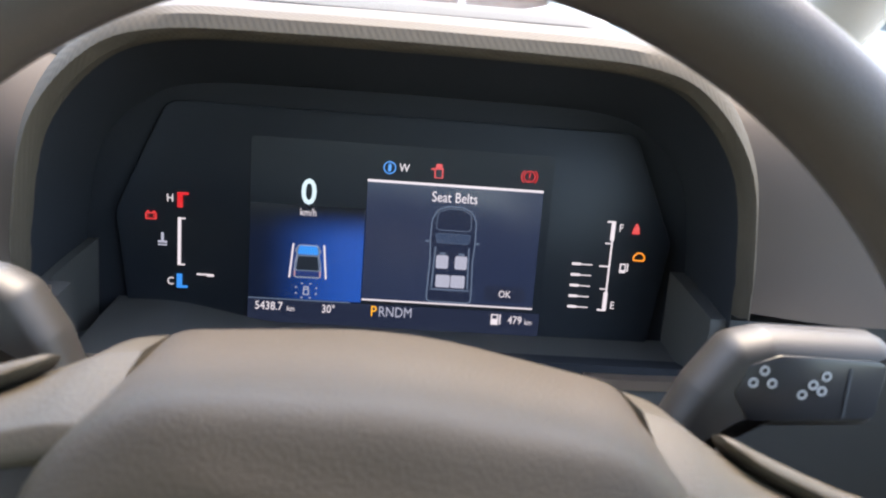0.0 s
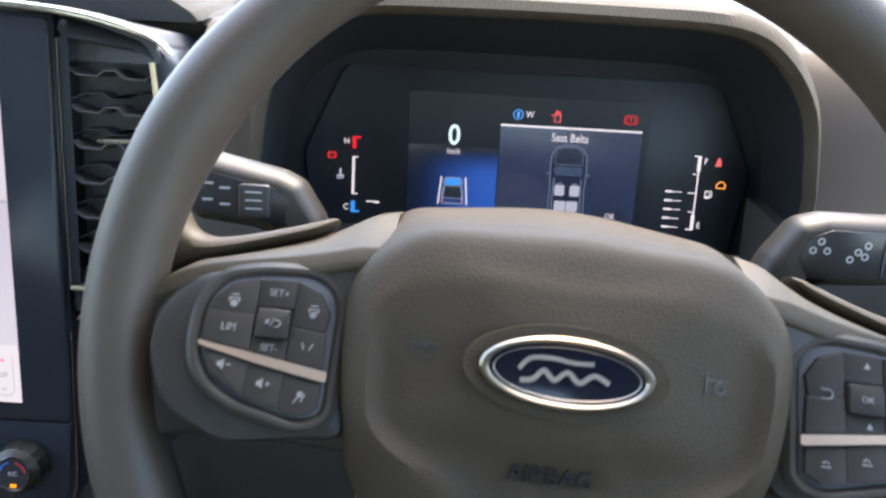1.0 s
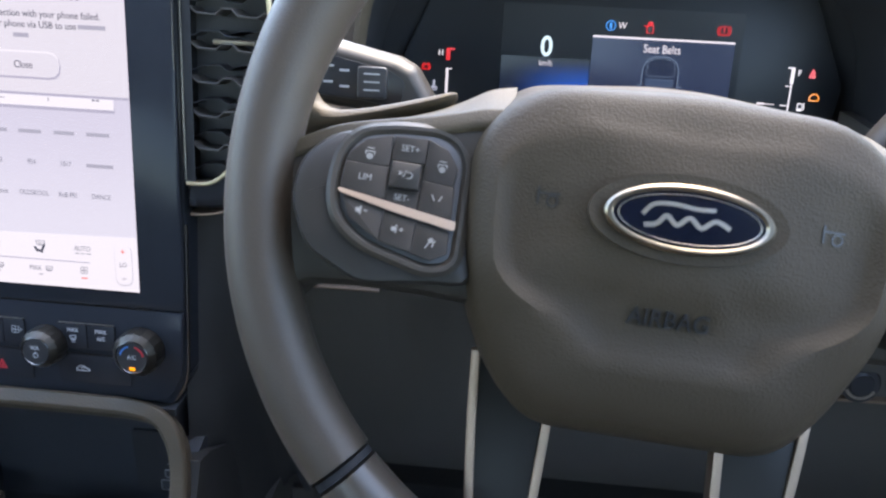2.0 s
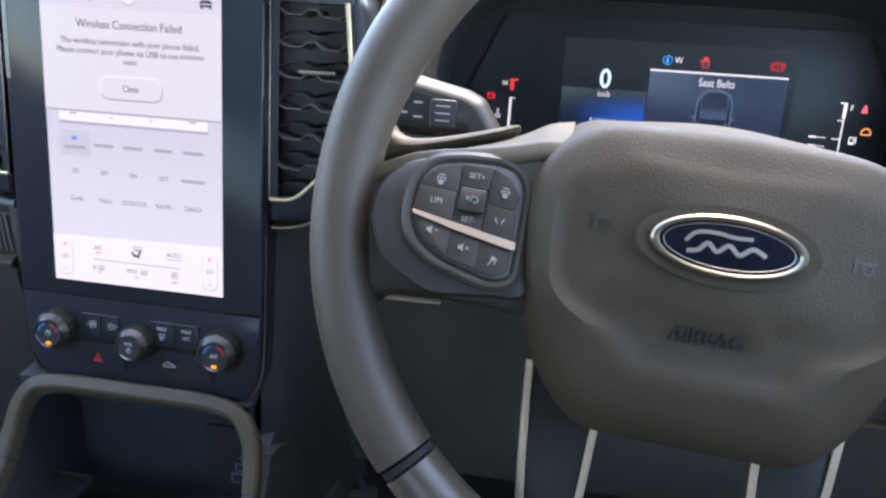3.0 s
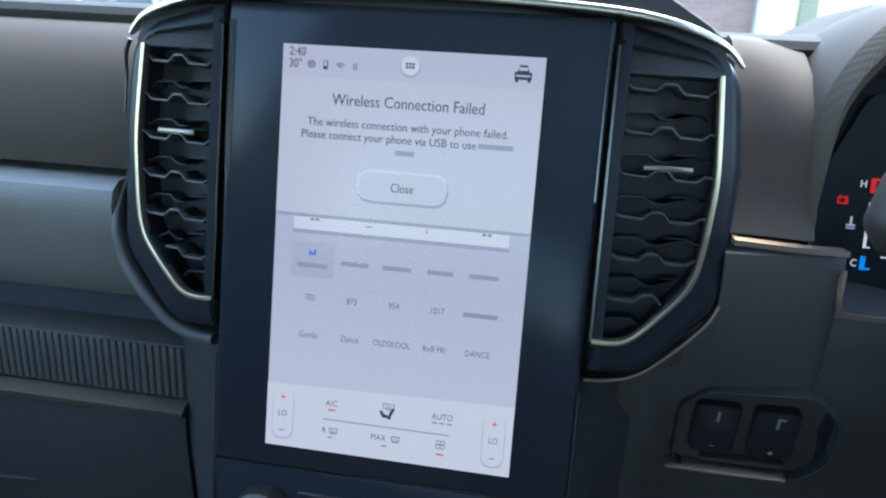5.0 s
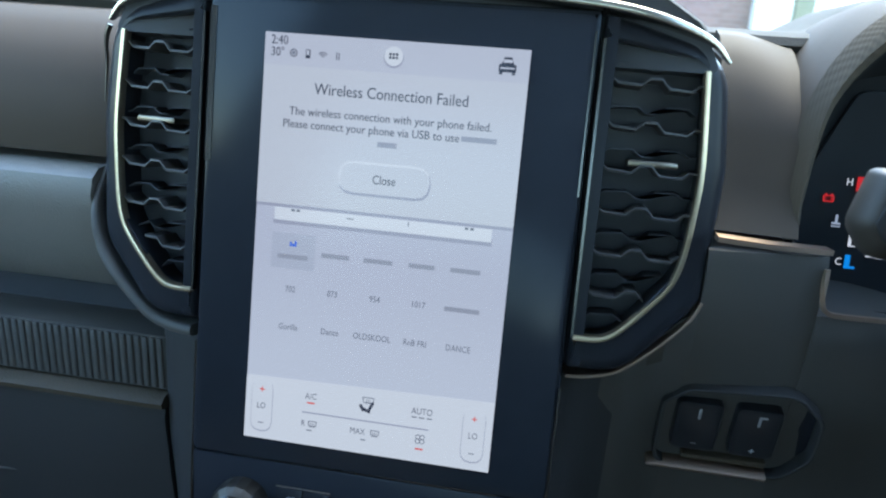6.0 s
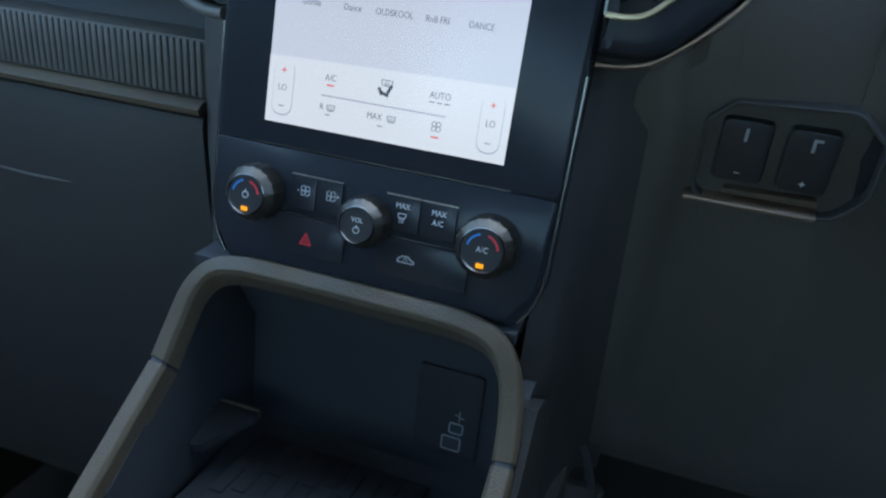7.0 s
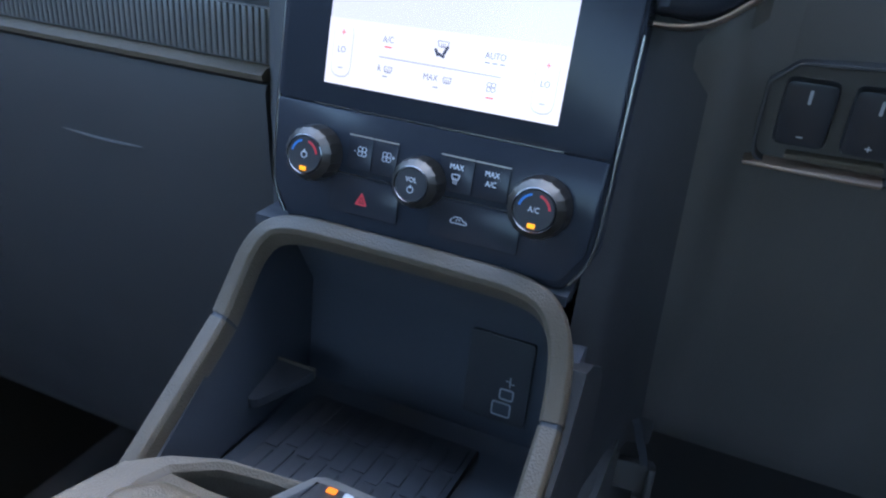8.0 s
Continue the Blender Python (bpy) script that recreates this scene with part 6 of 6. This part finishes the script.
# hollow behind the frame
hollow = [(0.150, 0.742), (0.295, 0.732), (0.314, 0.742), (0.320, 0.82), (0.290, 0.872), (0.264, 0.886)]
part("cavity_back", profile_sweep(bmesh.new(), [CL + 0.002, CL + 0.018, CL + 0.02, CR - 0.02, CR - 0.018, CR - 0.002], lambda x: [(y, z - (0.035 if x - CM > 0.085 and z > 0.86 else 0)) for y, z in hollow] + [(y + 0.012, z + 0.004 - (0.035 if x - CM > 0.085 and z > 0.86 else 0)) for y, z in hollow[:0:-1]] + [(0.150, 0.736)]), BLACK, console)
for sg in (-1, 1):
    x = CM - 0.0046 + sg * 0.104
    edge = [(0.02, 0.742), (0.118, 0.744), (0.154, 0.769), (0.196, 0.7995), (0.2285, 0.8225), (0.243, 0.844), (0.2515, 0.862), (0.262, 0.874), (0.300, 0.884), (0.335, 0.884), (0.42, 0.80), (0.55, 0.70), (0.55, 0.16), (0.02, 0.16)]
    if sg > 0:
        edge = edge[:6] + [(0.250, 0.856), (0.268, 0.850), (0.300, 0.83), (0.36, 0.76)] + edge[11:]
    x0, x1 = sorted((x - sg * 0.0055, x))
    part("cavity_wall", profile_sweep(bmesh.new(), [x0, x1], lambda q: edge), BLACK, console)
    x0, x1 = sorted((x + sg * 0.0003, x + (0.0098 if sg > 0 else -0.0058)))
    if sg < 0:
        edge = edge[:6] + [(0.2515, 0.860), (0.262, 0.866), (0.285, 0.862), (0.320, 0.845)] + edge[10:]
    part("side_panel", profile_sweep(bmesh.new(), [x0, x1], lambda q: edge), LIDSHADE, console, "dark grained console side panel")
part("cavity_top", slab(CL - 0.002, CR - 0.014, 0.2625, 0.345, 0.8835, 0.8895), BLACK, console)
tray = part("phone_tray", profile_sweep(bmesh.new(), span(-0.485, -0.36, 4), lambda x: [(0.165, 0.7445), (0.30, 0.7335), (0.30, 0.738), (0.165, 0.749)]), RUBBER, console, "ribbed black rubber phone tray")
bm = slab(-0.0046, 0.0046, -0.0135, 0.0135, 0, 0.0016, 0.0006)
rib = part("tray_rib", bm, RUBBER, tray)
for i in range(40):
    r = rib if i == 0 else rib.copy()
    if i:
        scene.collection.objects.link(r)
        r.parent = tray
    row = i // 4
    r.matrix_basis = pose(-0.4785 + row * 0.0122, 0.1865 + (i % 4) * 0.0300 + (0.006 if row % 2 else 0), 0.7468 - (i % 4) * 0.00245 - (0.0005 if row % 2 else 0), -4.7)
stop = rounded([(-0.5045, 0.2460), (-0.5015, 0.2420), (-0.4955, 0.2445), (-0.4750, 0.2745), (-0.4740, 0.2785), (-0.5045, 0.2785)], [0.001, 0.003, 0.004, 0.002, 0.001, 0.001], 4)
bm = loft(bmesh.new(), [[(x, y, z + 0.28 * (y - 0.2785)) for x, y in stop] for z in (0.7690, 0.7755)])
fin = part("phone_stop", bm, SATIN, console, "dark fin-shaped phone stop")
# Lighter plastic gives the fin's top edge its lit look.
part("stop_lit_lip", slab(-0.5045, -0.4738, 0.2775, 0.2795, 0.770, 0.7770, 0.0006), GREYPL, fin, "upper lip, coloured paler for its lit edge")
usb = thing("usb_panel", pose(-0.3440, 0.3165, 0.792, 87), "black twin usb socket panel inside the console", "usb panel")
solid("plate", box2(-0.035, -0.036, 0.0095, 0.028, 0.003), -0.001, 0.0016, SATIN, usb, 0.0006)
for x, y, w, h in ((-0.008, -0.0255, 0.0135, 0.0110), (-0.0055, -0.0135, 0.0100, 0.0085)):
    lp = box2(x - w / 2, y - h / 2, x + w / 2, y + h / 2, 0.002)
    part("socket_outline", hoop(bmesh.new(), lp, inset(lp, 0.0009), 0.001, 0.0022, 0.0001), MARKDIM, usb)
    solid("socket_cover", inset(lp, 0.0012), 0.001, 0.0019, BLACK, usb)
bar("usb_sign", -0.004, -0.0035, 0.0007, 0.0080, 0.0021, MARKDIM, usb)
bar("usb_sign", -0.0058, -0.0030, 0.0028, 0.0007, 0.0022, MARKDIM, usb)
bar("usb_sign", -0.0022, -0.0045, 0.0028, 0.0007, 0.0022, MARKDIM, usb)

base = part("base", profile_sweep(bmesh.new(), [CL - 0.012, CR + 0.012], lambda x: [(-0.60, 0.14), (0.60, 0.14), (0.60, 0.70), (0.16, 0.735), (0.13, 0.765), (-0.60, 0.765)]), PLASTIC, console)
lo = rounded([(-0.520, -0.25), (-0.280, -0.25), (-0.284, 0.120), (-0.316, 0.150), (-0.400, 0.172), (-0.456, 0.1655), (-0.483, 0.1540), (-0.502, 0.138), (-0.513, 0.102)], [0.02, 0.02, 0.02, 0.02, 0.03, 0.02, 0.01, 0.012, 0.02], 4)
li = rounded([(-0.482, -0.22), (-0.318, -0.22), (-0.318, 0.095), (-0.335, 0.130), (-0.400, 0.1640), (-0.430, 0.1620), (-0.455, 0.1575), (-0.475, 0.1440), (-0.481, 0.130)], [0.015, 0.015, 0.015, 0.015, 0.01, 0.01, 0.01, 0.003, 0.003], 4)
part("top_plate", hoop(bmesh.new(), lo, li, 0.7885, 0.7965, 0.003), GREYPL, console, "worn grey plastic shifter surround")
part("skirt", hoop(bmesh.new(), inset(lo, 0.002), inset(lo, 0.006), 0.755, 0.790, 0.0005), GREYPL, console)
# Black slab laid over the base to put shade into the open slot.
solid("slot_shade_floor", inset(lo, 0.0065), 0.755, 0.7665, BLACK, console)
# plate behind the open slot, with the padded selector hump
lp = rounded([(-0.4815, -0.2195), (-0.3185, -0.2195), (-0.3185, 0.094), (-0.340, 0.120), (-0.400, 0.1420), (-0.425, 0.1440), (-0.449, 0.1425), (-0.474, 0.1432), (-0.4805, 0.130)], [0.015, 0.015, 0.015, 0.015, 0.01, 0.01, 0.006, 0.002, 0.002], 4)
solid("inner_plate", lp, 0.7890, 0.7950, GREYPL, console, 0.0015, "worn grey plastic plate")
hump = rounded([(-0.489, -0.16), (-0.40, -0.16), (-0.418, 0.120), (-0.440, 0.1350), (-0.470, 0.1360), (-0.488, 0.120)], 0.014, 5)
part("hump", loft(bmesh.new(), [at(hump, 0.790), at(inset(hump, 0.001), 0.7975), at(inset(hump, 0.004), 0.8010), at(inset(hump, 0.008), 0.8032), at(inset(hump, 0.012), 0.8042)]), GREYPL, console, "smooth raised pad")
shifter = thing("gear_selector", pose(-0.371, 0.125, 0.785), "dark gear selector with an orange lit sign", "gear selector")
gate = rounded([(-0.062, -0.085), (0.052, -0.085), (0.040, 0.046), (0.028, 0.052), (-0.030, 0.0535), (-0.037, 0.050), (-0.051, 0.022)], [0.01, 0.01, 0.012, 0.012, 0.008, 0.006, 0.02], 4)
part("gate", loft(bmesh.new(), [at(gate, -0.008), at(gate, 0.0085), at(inset(gate, 0.0015), 0.0115), at(inset(gate, 0.004), 0.0125)]), PLASTIC, shifter)
solid("gate_face", inset(gate, 0.0075), 0.011, 0.0134, SATIN, shifter, 0.0006)
bar("gear_lamp", -0.0215, 0.0425, 0.0056, 0.0040, 0.0140, LAMP_ORANGE, shifter, 0.0008)
bar("gear_mark", -0.0120, 0.0425, 0.0052, 0.0040, 0.0140, MARKDIM, shifter, 0.0012)

# smooth infill between the centre stack and the knee panel
loops = []
for z, yk in ((0.70, 0.412), (0.735, 0.398), (0.80, 0.371), (0.87, 0.353), (0.93, 0.339), (0.99, 0.328), (1.029, 0.3225)):
    y0 = 0.285 + 0.19 * (z - 0.89)
    loops.append([(-0.3080, y0 - 0.006, z), (-0.2965, y0 + 0.006, z), (-0.2915, y0 + 0.4 * (yk - y0), z), (-0.2860, y0 + 0.72 * (yk - y0), z), (-0.2760, yk - 0.003, z), (-0.2600, yk + 0.003, z), (-0.2600, yk + 0.03, z), (-0.3080, yk + 0.03, z)])
part("side_infill", loft(bmesh.new(), loops), LIDSHADE, dash, "dark smooth infill panel", 60)

loops = []
for z, yk in ((0.66, 0.378), (0.74, 0.356), (0.80, 0.343), (0.87, 0.333), (0.889, 0.3315), (0.902, 0.3305), (0.93, 0.328), (0.985, 0.329), (1.018, 0.331)):
    y0 = 0.287 + 0.19 * (z - 0.89)
    loops.append([(-0.5435, yk + 0.004, z), (-0.5395, yk - 0.001, z), (-0.5300, y0 + 0.62 * (yk - y0), z), (-0.5130, y0 + 0.22 * (yk - y0), z), (-0.5080, y0 + 0.003, z), (-0.4960 if z > 0.9 else -0.5070, y0 + 0.006, z), (-0.4960 if z > 0.9 else -0.5070, yk + 0.03, z), (-0.5435, yk + 0.03, z)])
part("side_infill", loft(bmesh.new(), loops), LIDSHADE, dash, "dark smooth infill panel", 60)

part("trim_seam", sweep(bmesh.new(), smooth_path([(-0.2840, 0.3990, 0.7400), (-0.2715, 0.3990, 0.7290), (-0.2650, 0.3995, 0.7100), (-0.2590, 0.4010, 0.6900)], 4), [(-0.0008, -0.003), (0.0008, -0.003), (0.0008, 0.003), (-0.0008, 0.003)]), BLACK, dash)

# footwell: trim bracket beside the console
bracket = thing("footwell_bracket", pose(-0.278, 0.42, 0.66, 84, 0, 8), "small dark bracket on the footwell side trim", "bracket")
solid("plate", rounded([(-0.024, -0.012), (0.026, -0.012), (0.026, 0.014), (-0.012, 0.014)], 0.002), -0.004, 0.004, PLASTIC, bracket, 0.001)
solid("lip", box2(0.022, -0.014, 0.027, 0.016, 0.001), 0.003, 0.012, PLASTIC, bracket, 0.0008)
tagged(part("wall_footwell", slab(CR + 0.007, CR + 0.016, 0.30, 0.75, 0.14, 0.72), PLASTIC), "dark footwell side panel", "wall", kind="structure")

# start button on the outer knee panel
button = thing("start_button", pose(0.198, 0.3690, 0.8890, 77), "round black start button with a bright lower rim", "button")
part("plate", lathe(bmesh.new(), ((0.0155, -0.006), (0.0155, 0.0015), (0.0140, 0.0026), (0.0003, 0.0026)), 32), SATIN, button)
part("cap", lathe(bmesh.new(), ((0.0098, 0.0020), (0.0096, 0.0042), (0.0085, 0.0050), (0.0003, 0.0046)), 32), BUTTON, button)
arc("bright_rim", 0, 0, 0.0126, 0.0022, 205, 335, 0.0032, SILVER, button, 14)
bar("button_mark", 0.0255, 0.0035, 0.0075, 0.0026, 0.0020, MARKDIM, button, 0.001)
bm = sweep(bmesh.new(), [(0.168, 0.3705, 0.8725), (0.22, 0.3705, 0.8735), (0.34, 0.3705, 0.8760)], [(-0.003, -0.0012), (0.003, -0.0012), (0.003, 0.0012), (-0.003, 0.0012)])
part("trim_strip", bm, BRONZE, dash, "thin bronze trim strip")
